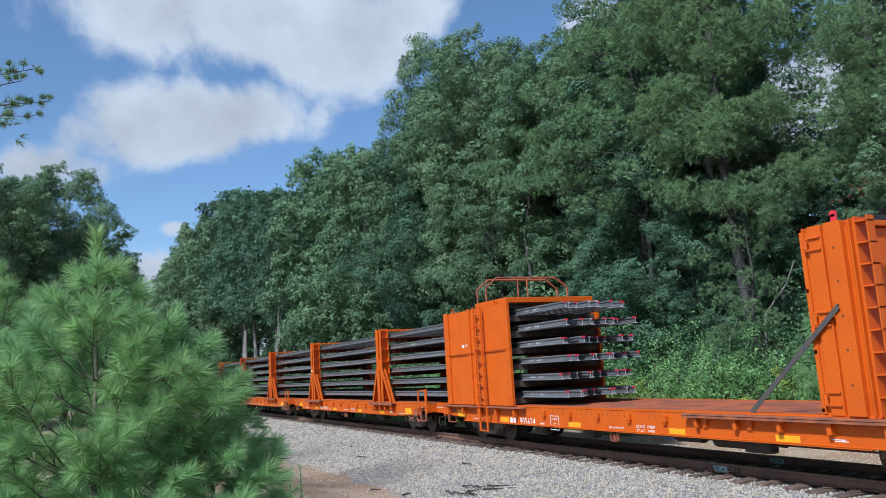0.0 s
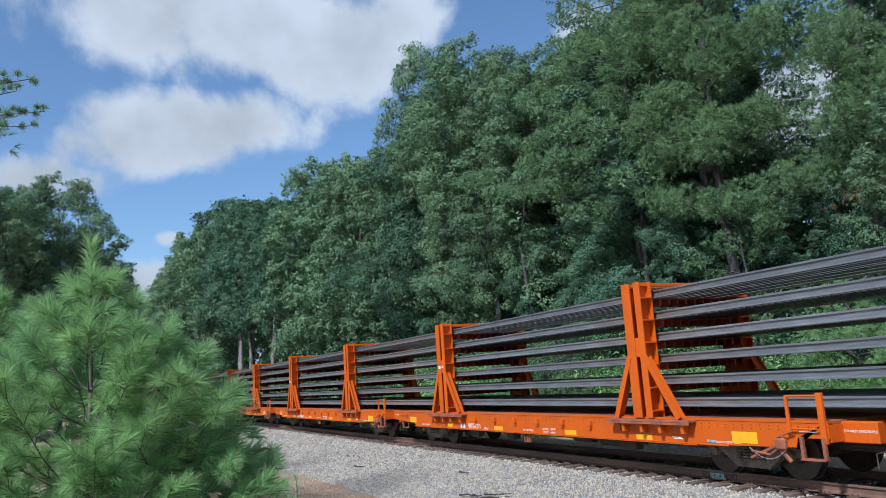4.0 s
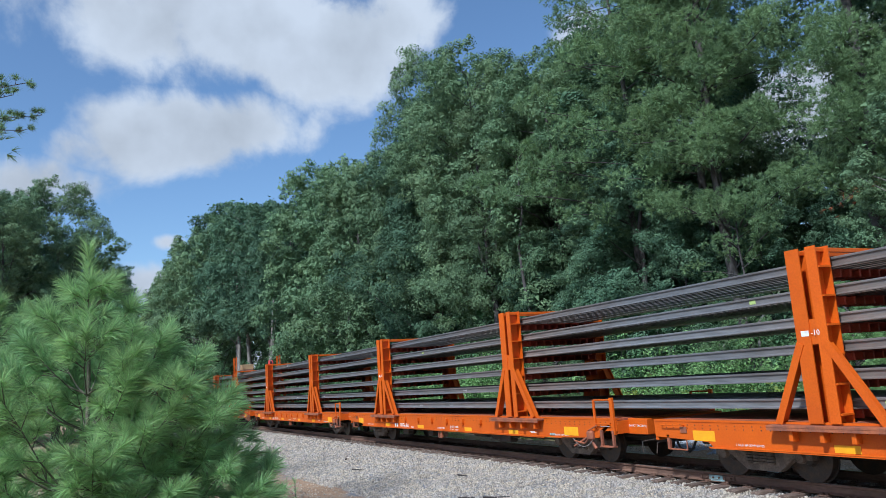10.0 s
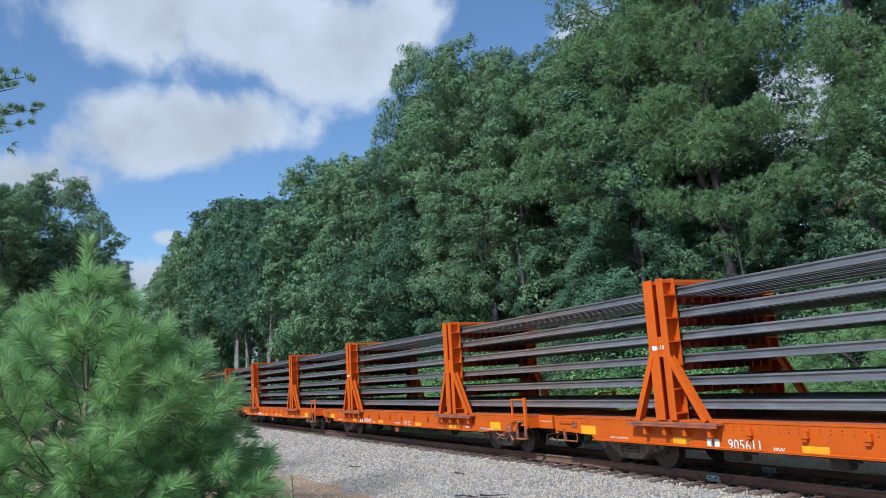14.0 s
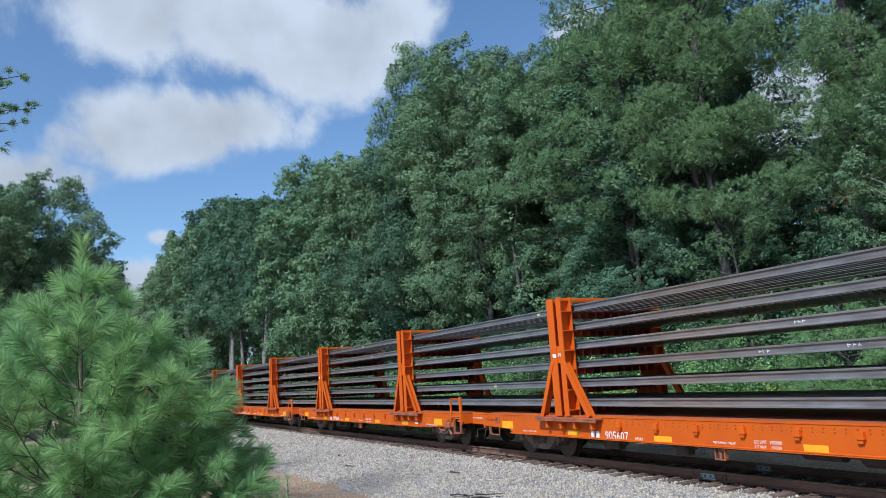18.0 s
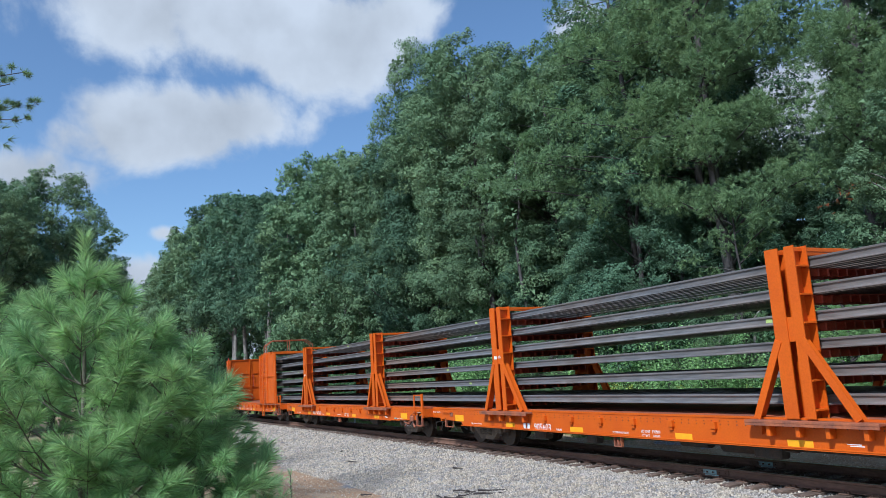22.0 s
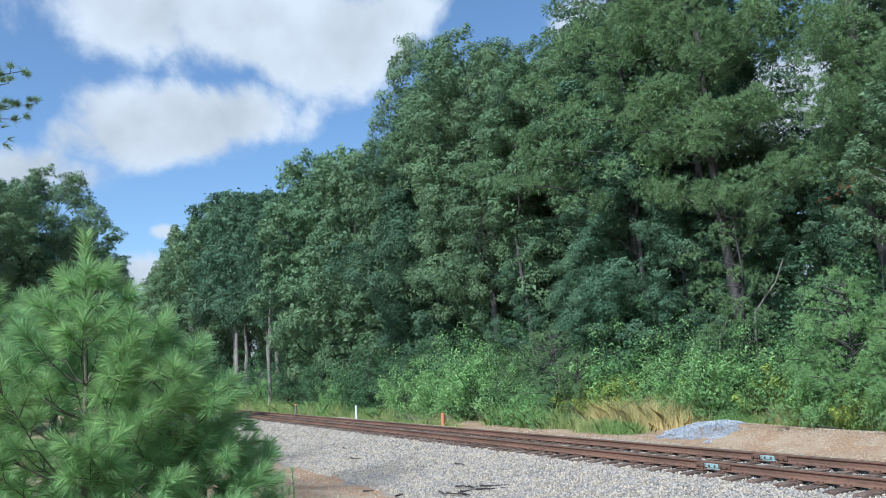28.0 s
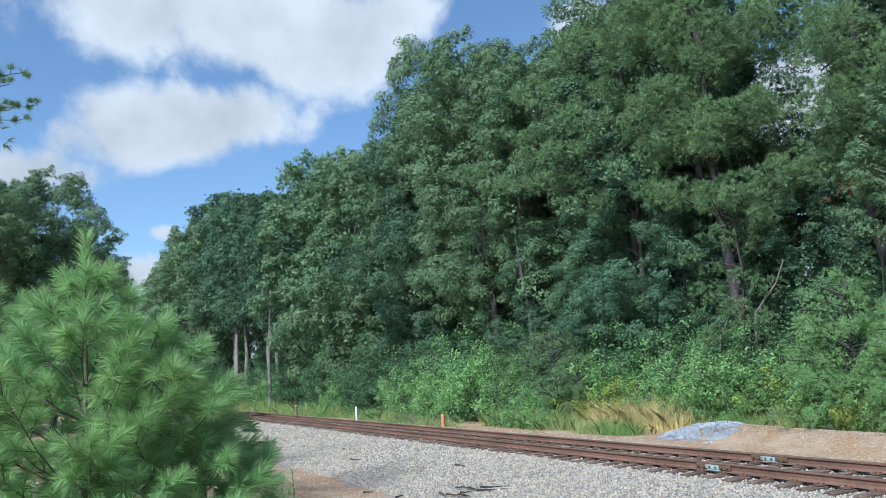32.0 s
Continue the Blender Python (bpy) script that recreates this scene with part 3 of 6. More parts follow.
def build_flatcar(strip=4.15):
    """The flat car itself, from x = 0 (trailing end) to 18.75."""
    car = new("flat_car")
    for s in (NEAR, FAR):
        y = s * HALF
        bm = BM()
        outline = [(0.0, DECK_Z), (18.12, DECK_Z), (18.12, 0.80), (17.52, 0.80), (17.46, 0.64), (15.0, SILL_Z), (1.6, SILL_Z), (1.45, 0.68), (0.0, 0.74)]
        a = [bm.verts.new((px, y, pz)) for px, pz in outline]
        b = [bm.verts.new((px, y - s * 0.03, pz)) for px, pz in outline]
        for i in range(len(outline)):
            j = (i + 1) % len(outline)
            bm.faces.new((a[i], a[j], b[j], b[i]))
        bm.faces.new(a), bm.faces.new(b)
        bmesh.ops.triangulate(bm, faces=[f for f in bm.faces if len(f.verts) > 4])
        box(bm, 0.0, 18.12, y + s * 0.012, y - s * 0.1, DECK_Z - 0.028, DECK_Z + 0.006)
        box(bm, 1.5, 15.2, y + s * 0.035, y - s * 0.06, SILL_Z - 0.012, SILL_Z + 0.012)
        part("side_sill", bm, ORANGE, car, "orange riveted side sill")
        bm = BM()
        for k in range(88):
            xx = 0.35 + k * 0.20
            for zz in (DECK_Z - 0.09, DECK_Z - 0.15):
                box(bm, xx - 0.009, xx + 0.009, y, y + s * 0.006, zz - 0.009, zz + 0.009)
        tagged(part("rivet_row", bm, GRIME_SHADE, car), kind="stuff")
        for xx in (6.13, 7.28, 8.40, 9.53, 10.68, 11.81, 12.9):
            bm = box(BM(), xx - 0.065, xx + 0.065, y, y + s * 0.07, DECK_Z - 0.23, DECK_Z - 0.11)
            box(bm, xx - 0.065, xx + 0.03, y, y + s * 0.05, DECK_Z - 0.29, DECK_Z - 0.23)
            part("stake_pocket", bm, ORANGE, car)
        for x0, x1, z, hz in ((1.08, 1.64, 0.79, 0.095), (strip, strip + 0.46, 0.68, 0.06), (7.17, 7.68, 0.66, 0.06), (10.74, 11.2, 0.66, 0.06), (13.4, 13.9, 0.66, 0.06), (16.08, 16.66, 0.76, 0.10)):
            part("reflector", box(BM(), x0, x1, y, y + s * 0.004, z - hz, z + hz), YELLOW, car, "yellow reflective strip")
        part("grab_iron", rod(rod(rod(BM(), (0.25, y + s * 0.07, 0.98), (0.85, y + s * 0.07, 0.98), 0.011, n=6), (0.25, y, 0.98), (0.25, y + s * 0.07, 0.98), 0.011, n=6),
                              (0.85, y, 0.98), (0.85, y + s * 0.07, 0.98), 0.011, n=6), ORANGE, car)
        bm = rod(rod(rod(BM(), (0.35, y - s * 0.03, 0.75), (0.35, y - s * 0.03, 0.50), 0.014, n=6), (0.85, y - s * 0.03, 0.72), (0.85, y - s * 0.03, 0.50), 0.014, n=6),
                 (0.35, y - s * 0.03, 0.50), (0.85, y - s * 0.03, 0.50), 0.016, n=6)
        box(bm, 0.33, 0.40, y, y - s * 0.05, 0.5, 0.78)
        part("sill_step", bm, FADED, car)
    bm = box(BM(), 0.03, 18.10, -HALF + 0.03, HALF - 0.03, DECK_Z - 0.05, DECK_Z)
    part("deck", bm, DECK, car, "rust-stained orange deck")
    bm = box(BM(), 0.1, 18.6, -0.33, 0.33, 0.48, DECK_Z - 0.052, 0.02)
    part("centre_sill", bm, GRIME_SHADE, car)
    for k in range(9):
        xx = 4.4 + k * 1.15
        part("cross_bearer", box(BM(), xx - 0.06, xx + 0.06, -1.42, 1.42, 0.66, DECK_Z - 0.055), GRIME_SHADE, car)
    for xx in (2.3, 16.1):
        part("body_bolster", box(BM(), xx - 0.2, xx + 0.2, -1.40, 1.40, 0.70, DECK_Z - 0.055, 0.02), GRIME_SHADE, car)
        build_truck(car, xx)
    # narrower platform at the brake end
    bm = box(BM(), 18.05, 18.72, -1.12, 1.12, DECK_Z - 0.36, DECK_Z - 0.02, 0.015)
    box(bm, 18.04, 18.12, -HALF + 0.032, HALF - 0.032, 0.74, DECK_Z - 0.055, 0.005)
    part("end_platform", bm, ORANGE, car)
    bm = box(BM(), -0.03, 0.06, -HALF + 0.02, HALF - 0.02, 0.66, DECK_Z - 0.01, 0.01)
    part("end_sill", bm, ORANGE, car)
    for s in (NEAR, FAR):
        y = s * 1.49
        bm = BM()
        box(bm, 17.36, 17.42, y - 0.02, y + 0.02, 0.84, DECK_Z + 0.42, 0.004)
        box(bm, 17.99, 18.10, y - 0.03, y + 0.03, 0.72, DECK_Z + 0.46, 0.006)
        rod(bm, (17.39, y, DECK_Z + 0.41), (18.04, y, DECK_Z + 0.41), 0.02, n=7)
        rod(bm, (17.45, y + s * 0.04, DECK_Z - 0.12), (18.0, y + s * 0.04, DECK_Z - 0.12), 0.014, n=6)
        part("end_railing", bm, ORANGE, car, "orange end railing")
        bm = BM()
        for xx in (17.62, 18.04):
            box(bm, xx - 0.03, xx + 0.03, y - 0.05, y + 0.01, 0.46, 0.82, 0.005)
        box(bm, 17.60, 18.06, y - 0.09, y + 0.05, 0.45, 0.48, 0.004)
        part("end_step", bm, FADED, car)
        y = s * 1.44
        bm = box(BM(), 17.08, 17.30, y, y + 0.13 * s, 0.58, 0.80, 0.04)
        rod(bm, (16.55, y + s * 0.08, 0.55), (16.95, y + s * 0.08, 0.50), 0.02, n=6)
        rod(bm, (16.95, y + s * 0.08, 0.50), (17.2, y + s * 0.08, 0.66), 0.022, n=6)
        rod(bm, (17.15, y + s * 0.10, 0.80), (17.5, y + s * 0.10, 0.92), 0.015, n=6)
        rod(bm, (16.5, y + s * 0.05, 0.42), (17.1, y + s * 0.05, 0.66), 0.03, n=6)
        rod(bm, (17.1, y + s * 0.05, 0.66), (17.35, y + s * 0.05, 0.40), 0.035, n=6)
        part("brake_gear", bm, FADED, car, "weathered hand-brake lever and chain box")
    for xx, d in ((0.0, -1), (18.7, 1)):
        bm = box(BM(), xx - 0.05, xx + d * 0.36, -0.10, 0.10, 0.70, 0.86, 0.02)
        box(bm, xx + d * 0.22, xx + d * 0.40, -0.16, 0.16, 0.62, 0.92, 0.03)
        part("coupler", bm, GRIME_SHADE, car)
        bm = BM()
        pts = [(xx, -0.35, 0.62), (xx + d * 0.14, -0.37, 0.38), (xx + d * 0.30, -0.33, 0.30), (xx + d * 0.38, -0.28, 0.36)]
        for a, b in zip(pts, pts[1:]):
            rod(bm, a, b, 0.026, n=7)
        part("air_hose", bm, BLACK, car)
        bm = BM()
        pts = [(xx + d * 0.05, -0.2, 0.66), (xx + d * 0.08, -0.9, 0.62), (xx + d * 0.10, -1.35, 0.60), (xx + d * 0.12, -1.38, 0.38)]
        for a, b in zip(pts, pts[1:]):
            rod(bm, a, b, 0.011, n=6)
        part("uncoupling_lever", bm, GRIME_SHADE, car)
    # brake rigging under the floor
    part("brake_cylinder", rod(BM(), (10.2, -0.75, 0.52), (10.95, -0.75, 0.52), 0.15, n=14), GRIME_SHADE, car)
    part("air_reservoir", rod(BM(), (11.3, -0.7, 0.50), (12.3, -0.7, 0.50), 0.19, n=14), GRIME_SHADE, car)
    bm = box(BM(), 8.74, 8.77, -HALF + 0.03, -HALF + 0.10, 0.34, SILL_Z)
    box(bm, 8.97, 9.0, -HALF + 0.03, -HALF + 0.10, 0.34, SILL_Z)
    box(bm, 8.74, 9.0, -HALF + 0.03, -HALF + 0.10, 0.34, 0.365)
    rod(bm, (8.87, -HALF + 0.06, 0.37), (8.87, -HALF + 0.06, 0.50), 0.03, n=8)
    part("retaining_valve_bracket", bm, FADED, car)
    for xx, w in ((5.4, 0.5), (7.6, 0.35), (12.7, 0.6)):
        bm = box(BM(), xx - w / 2, xx + w / 2, -1.20, -0.95, 0.33, 0.55, 0.03)
        rod(bm, (xx - w, -1.1, 0.50), (xx + w, -1.1, 0.47), 0.02, n=6)
        rod(bm, (xx, -1.1, 0.5), (xx, -1.1, 0.66), 0.025, n=6)
        part("brake_valve", bm, GRIME_SHADE, car)
    part("brake_rod", rod(BM(), (3.4, -0.95, 0.50), (15.0, -0.95, 0.47), 0.018, n=6), GRIME_SHADE, car)
    part("sill_pipe", rod(BM(), (2.2, -HALF - 0.03, 0.60), (16.0, -HALF - 0.03, 0.60), 0.014, n=6), ORANGE, car)
    part("routing_board", box(BM(), 0.74, 0.92, -HALF - 0.02, -HALF, 0.83, 0.95, 0.004), FADED, car, "small weathered routing board")
    part("number_plate_holder", box(BM(), 15.45, 15.67, -HALF - 0.012, -HALF, 0.635, 0.685, 0.003), BARPAINT, car, "small grey metal plate")
    # slack chain of the hand brake
    bm, last = BM(), None
    for k in range(15):
        f = k / 14
        p = (16.52 + 0.78 * f, -1.53, 0.60 - 0.55 * f * (1 - f) * 1.25)
        if last:
            rod(bm, last, p, 0.013 if k % 2 else 0.008, n=5)
        last = p
    tagged(part("brake_chain", bm, DEADWOOD, car, "slack rusty brake chain"), kind="stuff")
    part("train_line", rod(BM(), (0.3, -0.55, 0.60), (18.4, -0.55, 0.60), 0.025, n=6), GRIME_SHADE, car)
    # stencils
    y = -HALF - 0.002
    lettering("LD LMT  130500", 0.085, "load_stencil", WHITE, car, pose(10.02, y, 0.715) @ FACE)
    lettering("LT WT    69500", 0.085, "load_stencil", WHITE, car, pose(10.02, y, 0.625) @ FACE)
    lettering("RETAINING VALVE", 0.065, "valve_stencil", WHITE, car, pose(9.05, y, 0.66) @ FACE)
    lettering("2 INCH HF COMP SHOES", 0.058, "brake_stencil", WHITE, car, pose(2.45, y, 0.655) @ FACE)
    lettering("2 INCH HF COMP SHOES", 0.058, "brake_stencil", WHITE, car, pose(15.95, y, 0.655) @ FACE)
    lettering("DO NOT UNCOUPLE", 0.062, "coupling_stencil", WHITE, car, pose(18.42, -1.124, 0.90) @ FACE)
    for x0, x1, z in ((14.5, 14.75, 0.70), (14.55, 14.8, 0.675), (17.55, 17.9, 0.90)):
        part("stencil_bar", box(BM(), x0, x1, y, y + 0.001, z - 0.007, z + 0.007), WHITE, car, "small white stencilled lines")
    return car


def reporting_marks(car, number, shift=0.0):
    """The fleet number in white; the owner's mark before it as two plain white shapes."""
    y = -HALF - 0.002
    for x0 in (5.06 + shift, 5.24 + shift):
        part("owner_mark", box(BM(), x0, x0 + 0.13, y, y + 0.001, 0.575, 0.745), WHITE, car, "plain white owner's mark")
    lettering(str(number), 0.265, "fleet_number", WHITE, car, pose(5.97 + shift, y, 0.66) @ FACE, "white stencilled fleet number")
    lettering("MW", 0.13, "class_stencil", WHITE, car, pose(6.70 + shift, y, 0.615) @ FACE)
    x = 7.28 + shift
    if shift:
        bm = BM()
        for x0, x1, z0, z1 in ((-0.19, 0.19, 0.84, 0.855), (-0.19, 0.19, 0.50, 0.515), (-0.19, -0.175, 0.515, 0.84), (0.175, 0.19, 0.515, 0.84)):
            box(bm, x + x0, x + x1, y, y + 0.001, z0, z1)
        part("plate_outline", bm, WHITE, car, "white stencilled square")
        lettering("PLATE", 0.085, "plate_stencil", WHITE, car, pose(x, y, 0.765) @ FACE)
        lettering("C", 0.17, "plate_stencil", WHITE, car, pose(x, y, 0.61) @ FACE)


def stand_mark(stand):
    y = -1.562
    part("stencil_bar", box(BM(), 0.10, 0.25, y - 0.002, y, 2.47, 2.56), WHITE, stand, "small white stencilled mark")
    lettering("-10", 0.13, "stand_number", WHITE, stand, pose(0.37, y - 0.001, 2.515) @ FACE)


CAR_LABEL = "orange steel flat car with rack stands carrying long rails"


def build_plain_car():
    car = build_flatcar()
    s = build_rack(car, 3.82)
    stand_mark(s)
    build_rack(car, 13.50)
    return tagged(car, CAR_LABEL, "flat car", group="cars of the rail train")


def build_tunnel(car, x0, x1, ladder_at, ribs, roof):
    """The boxed stand in which the rails end: tall side plates with ribs, a ladder and an overhead railing."""
    stand = new("end_rack")
    stand.parent = car
    tagged(stand, "orange plated end rack with ladder and railing")
    for s in (NEAR, FAR):
        y = s * 1.53
        bm = box(BM(), x0, x1, y, y - s * 0.03, DECK_Z, 3.93)
        part("side_plate", bm, ORANGE, stand)
        for xr, w in ribs:
            part("rib", box(BM(), xr - w / 2, xr + w / 2, y + s * 0.055, y, DECK_Z, 3.95, 0.008), ORANGE, stand)
        part("rail_bar", rod(BM(), (x0 + 0.15, y + s * 0.06, 2.62), (x1 - 0.1, y + s * 0.06, 2.66), 0.02, n=6), ORANGE, stand)
        for xr in (x0 + 0.62, x1 - 0.72):
            bm = BM()
            for k in range(9):
                a0, a1 = k * math.pi / 8 * 1.0 - 0.0, (k + 1) * math.pi / 8
                if k < 8:
                    rod(bm, (xr + 0.06 * math.cos(a0), y, 4.0 + 0.06 * math.sin(a0)), (xr + 0.06 * math.cos(a1), y, 4.0 + 0.06 * math.sin(a1)), 0.018, n=6)
            for dx in (-0.06, 0.06):
                rod(bm, (xr + dx, y, 3.9), (xr + dx, y, 4.0), 0.018, n=6)
            part("lifting_eye", bm, ORANGE, stand)
        part("ledge", box(BM(), x0 - 0.25, x1 + 0.5, y + s * 0.12, s * 1.44, DECK_Z - 0.075, DECK_Z - 0.03, 0.006), FADED, stand, "weathered side ledge")
        for k in range(5):
            xb = x0 + k * (x1 - x0) / 4
            part("ledge_bracket", box(BM(), xb - 0.04, xb + 0.04, y + s * 0.08, s * 1.465, DECK_Z - 0.30, DECK_Z - 0.08, 0.01), ORANGE, stand)
    # ladder on the near side, with its step below the deck
    y = -1.60
    ladder = new("ladder")
    ladder.parent, ladder.matrix_basis = stand, pose(ladder_at, 0, 0)
    for xx in (-0.22, 0.22):
        part("stile", box(BM(), xx - 0.03, xx + 0.03, y - 0.09, y - 0.03, DECK_Z - 0.02, 3.95, 0.005), ORANGE, ladder)
        part("stile", box(BM(), xx - 0.035, xx + 0.035, y - 0.06, y - 0.02, 0.32, DECK_Z - 0.03, 0.005), ORANGE, ladder)
    for k in range(11):
        z = 0.34 + k * 0.34
        part("rung", box(BM(), -0.2, 0.2, y - 0.085, y - 0.045, z, z + 0.035), ORANGE, ladder)
    # roof beam and railing
    xa, xb = roof, roof + 1.75
    part("roof_beam", box(BM(), xa - 0.1, xb, -1.5, 1.5, 3.93, 4.08, 0.01), ORANGE, stand)
    for xx in (xa, xa + 0.55):
        bm = BM()
        pts = [(xx, -1.45, 4.05), (xx, -1.45, 4.50), (xx, -1.05, 4.80), (xx, 1.05, 4.80), (xx, 1.45, 4.50), (xx, 1.45, 4.05)]
        for a, b in zip(pts, pts[1:]):
            rod(bm, a, b, 0.028, n=8)
        for yy in (0.0,):
            rod(bm, (xx, yy, 4.05), (xx, yy, 4.80), 0.026, n=8)
        part("railing", bm, FADED, stand, "orange tube railing")
    # beams added and coloured dark, to put shade inside the rack
    for z in TIERS:
        for xx in (x0 + 0.25, x0 + 1.4, x1 - 1.4, x1 - 0.25):
            part("cross_beam", box(BM(), xx - 0.12, xx + 0.12, -1.5, 1.5, z - 0.16, z - 0.003), GRIME_SHADE, stand, "cross beam coloured dark for shade between the rail tiers")
    if x0 > 5:
        return stand
    xm, y = (x0 + x1) / 2 - 0.75, -1.5325
    part("stencil_bar", box(BM(), xm - 0.16, xm - 0.01, y - 0.001, y, 2.80, 2.90), WHITE, stand, "small white stencilled mark")
    lettering("-10", 0.14, "stand_number", WHITE, stand, pose(xm + 0.12, y, 2.85) @ FACE)
    return stand


def build_barrier(car, x, face):
    """A braced bulkhead with two doors on hinge posts. face: +1 if the doors look towards +x."""
    b = new("bulkhead")
    b.parent, b.matrix_basis = car, pose(x, 0, 0)
    tagged(b, "orange bulkhead with double doors and diagonal struts")
    flip = Matrix.Diagonal((face, 1, 1, 1))
    top = 4.13

    def slab(name, x0, x1, y0, y1, z0, z1, mat=ORANGE, label="", bevel=0.005, under=b):
        return part(name, box(BM(), x0, x1, y0, y1, z0, z1, bevel, flip), mat, under, label)

    for s in (NEAR, FAR):
        y = s * 1.50
        # the bolted post: a proud face between two recessed channels
        post = slab("post", -0.14, 0.16, y + s * 0.04, y - s * 0.06, DECK_Z, top)
        # flat black discs stand in for the shade inside bolt holes
        for k in range(5):
            bm = rod(BM(), (0.02 * face, y + s * 0.040, 1.55 + k * 0.54), (0.02 * face, y + s * 0.043, 1.55 + k * 0.54), 0.017, n=10)
            part("bolt_hole", bm, BLACK, post)
        slab("channel_web", -0.34, 0.62, y - s * 0.06, y - s * 0.09, DECK_Z, top - 0.02)
        # hinge plate beside the door, with its lugs
        plate = slab("hinge_plate", 0.25, 0.50, y - s * 0.005, y - s * 0.06, DECK_Z, top)
        for z in (1.22, 1.42, 2.48, 2.70, 3.72, 3.92):
            slab("hinge_lug", 0.27, 0.56, y + s * 0.03, y - s * 0.005, z, z + 0.03, under=plate)
        for z in (1.25, 2.52, 3.76):
            bm = rod(BM(), (0.55 * face, y + s * 0.01, z), (0.55 * face, y + s * 0.01, z + 0.16), 0.035, n=8)
            part("hinge_barrel", bm, ORANGE, plate)
        # stiffened flange behind the post: two plates with shelves between them
        slab("flange", -0.40, -0.37, y + s * 0.05, y - s * 0.22, DECK_Z, top)
        slab("flange", -0.28, -0.26, y + s * 0.02, y - s * 0.06, DECK_Z, top)
        for k in range(9):
            z = DECK_Z + 0.28 + k * 0.335
            slab("stiffener", -0.56, -0.37, y + s * 0.04, y - s * 0.20, z, z + 0.022, bevel=0.0)
        slab("back_flange", -0.56, -0.54, y - s * 0.02, y - s * 0.20, DECK_Z, top)
        bm = box(BM(), -0.05, 0.05, y - s * 0.06, y - s * 0.01, top, top + 0.13, 0.01, flip)
        rod(bm, (0, y - s * 0.06, top + 0.13), (0, y - s * 0.01, top + 0.13), 0.055, n=12)
        part("lifting_lug", bm, HOSERED, b, "red lifting lug")
        bm = beam(BM(), (0.06 * face, y + s * 0.07, 2.78), (2.15 * face, y - s * 0.04, DECK_Z + 0.01), 0.085, 0.012, up=(0, 1, 0))
        beam(bm, (0.06 * face, y + s * 0.04, 2.815), (2.15 * face, y - s * 0.07, DECK_Z + 0.045), 0.012, 0.07, up=(0, 1, 0))
        part("strut", bm, STRUT, b, "bare grey angle-iron strut")
        slab("ledge", -0.75, 3.75, y + s * 0.14, s * 1.44, DECK_Z - 0.075, DECK_Z - 0.03, FADED, "weathered side ledge")
        slab("ledge", -0.75, 3.75, y + s * 0.14, y + s * 0.125, DECK_Z - 0.11, DECK_Z - 0.06, FADED, bevel=0.0)
        for k in range(5):
            xb = -0.45 + k * 0.98
            slab("ledge_bracket", xb - 0.04, xb + 0.04, y + s * 0.08, s * 1.465, DECK_Z - 0.30, DECK_Z - 0.08)
    if face > 0:
        part("stencil_bar", box(BM(), -0.03, 0.06, -1.5425, -1.5405, 3.05, 3.12), WHITE, b, "small white stencilled mark")
        part("stencil_bar", box(BM(), -0.03, 0.06, -1.5425, -1.5405, 2.93, 3.00), WHITE, b)
    f0 = 0.60
    for s in (NEAR, FAR):
        door = slab("door", f0, f0 + 0.03, s * 0.02, s * 1.47, DECK_Z + 0.02, top, bevel=0.0)
        bm = BM()
        for z in (DECK_Z + 0.05, 2.06, 3.06, top - 0.06):
            box(bm, f0 + 0.03, f0 + 0.08, s * 0.02, s * 1.47, z, z + 0.06, 0, flip)
        for yy in (0.02, 1.41):
            box(bm, f0 + 0.03, f0 + 0.082, s * yy, s * (yy + 0.06), DECK_Z + 0.02, top, 0, flip)
        part("door_frame", bm, ORANGE, door)
    near_door_x = (f0 + 0.11) * face
    for yy, z0, z1 in ((-0.12, DECK_Z + 0.1, DECK_Z + 0.35), (0.12, DECK_Z + 0.1, DECK_Z + 0.42), (0.20, 2.1, 2.98)):
        bm = rod(BM(), (near_door_x, yy, z0), (near_door_x, yy, z1), 0.018, n=6)
        for z in (z0 + 0.05, z1 - 0.05):
            rod(bm, (near_door_x - 0.06 * face, yy, z), (near_door_x + 0.02 * face, yy, z), 0.014, n=6)
            rod(bm, (near_door_x, yy - 0.12, z), (near_door_x, yy, z), 0.018, n=6)
        part("latch_bar", bm, OXIDE, b)
    slab("back_panel", -0.22, -0.19, -1.44, 1.44, DECK_Z + 0.02, top - 0.12, bevel=0.0)
    slab("top_beam", -0.30, 0.60, -1.44, 1.44, top - 0.10, top - 0.01, bevel=0.01)
    bm = rod(BM(), (0.15 * face, -0.35, 4.22), (0.15 * face, 0.25, 4.22), 0.10, n=12)
    box(bm, 0.02, 0.3, -0.5, -0.3, 4.12, 4.32, 0.02, flip)
    if face < 0:
        part("winch", bm, BLACK, b, "dark winch on the bulkhead")
    else:
        bm.free()
    return b


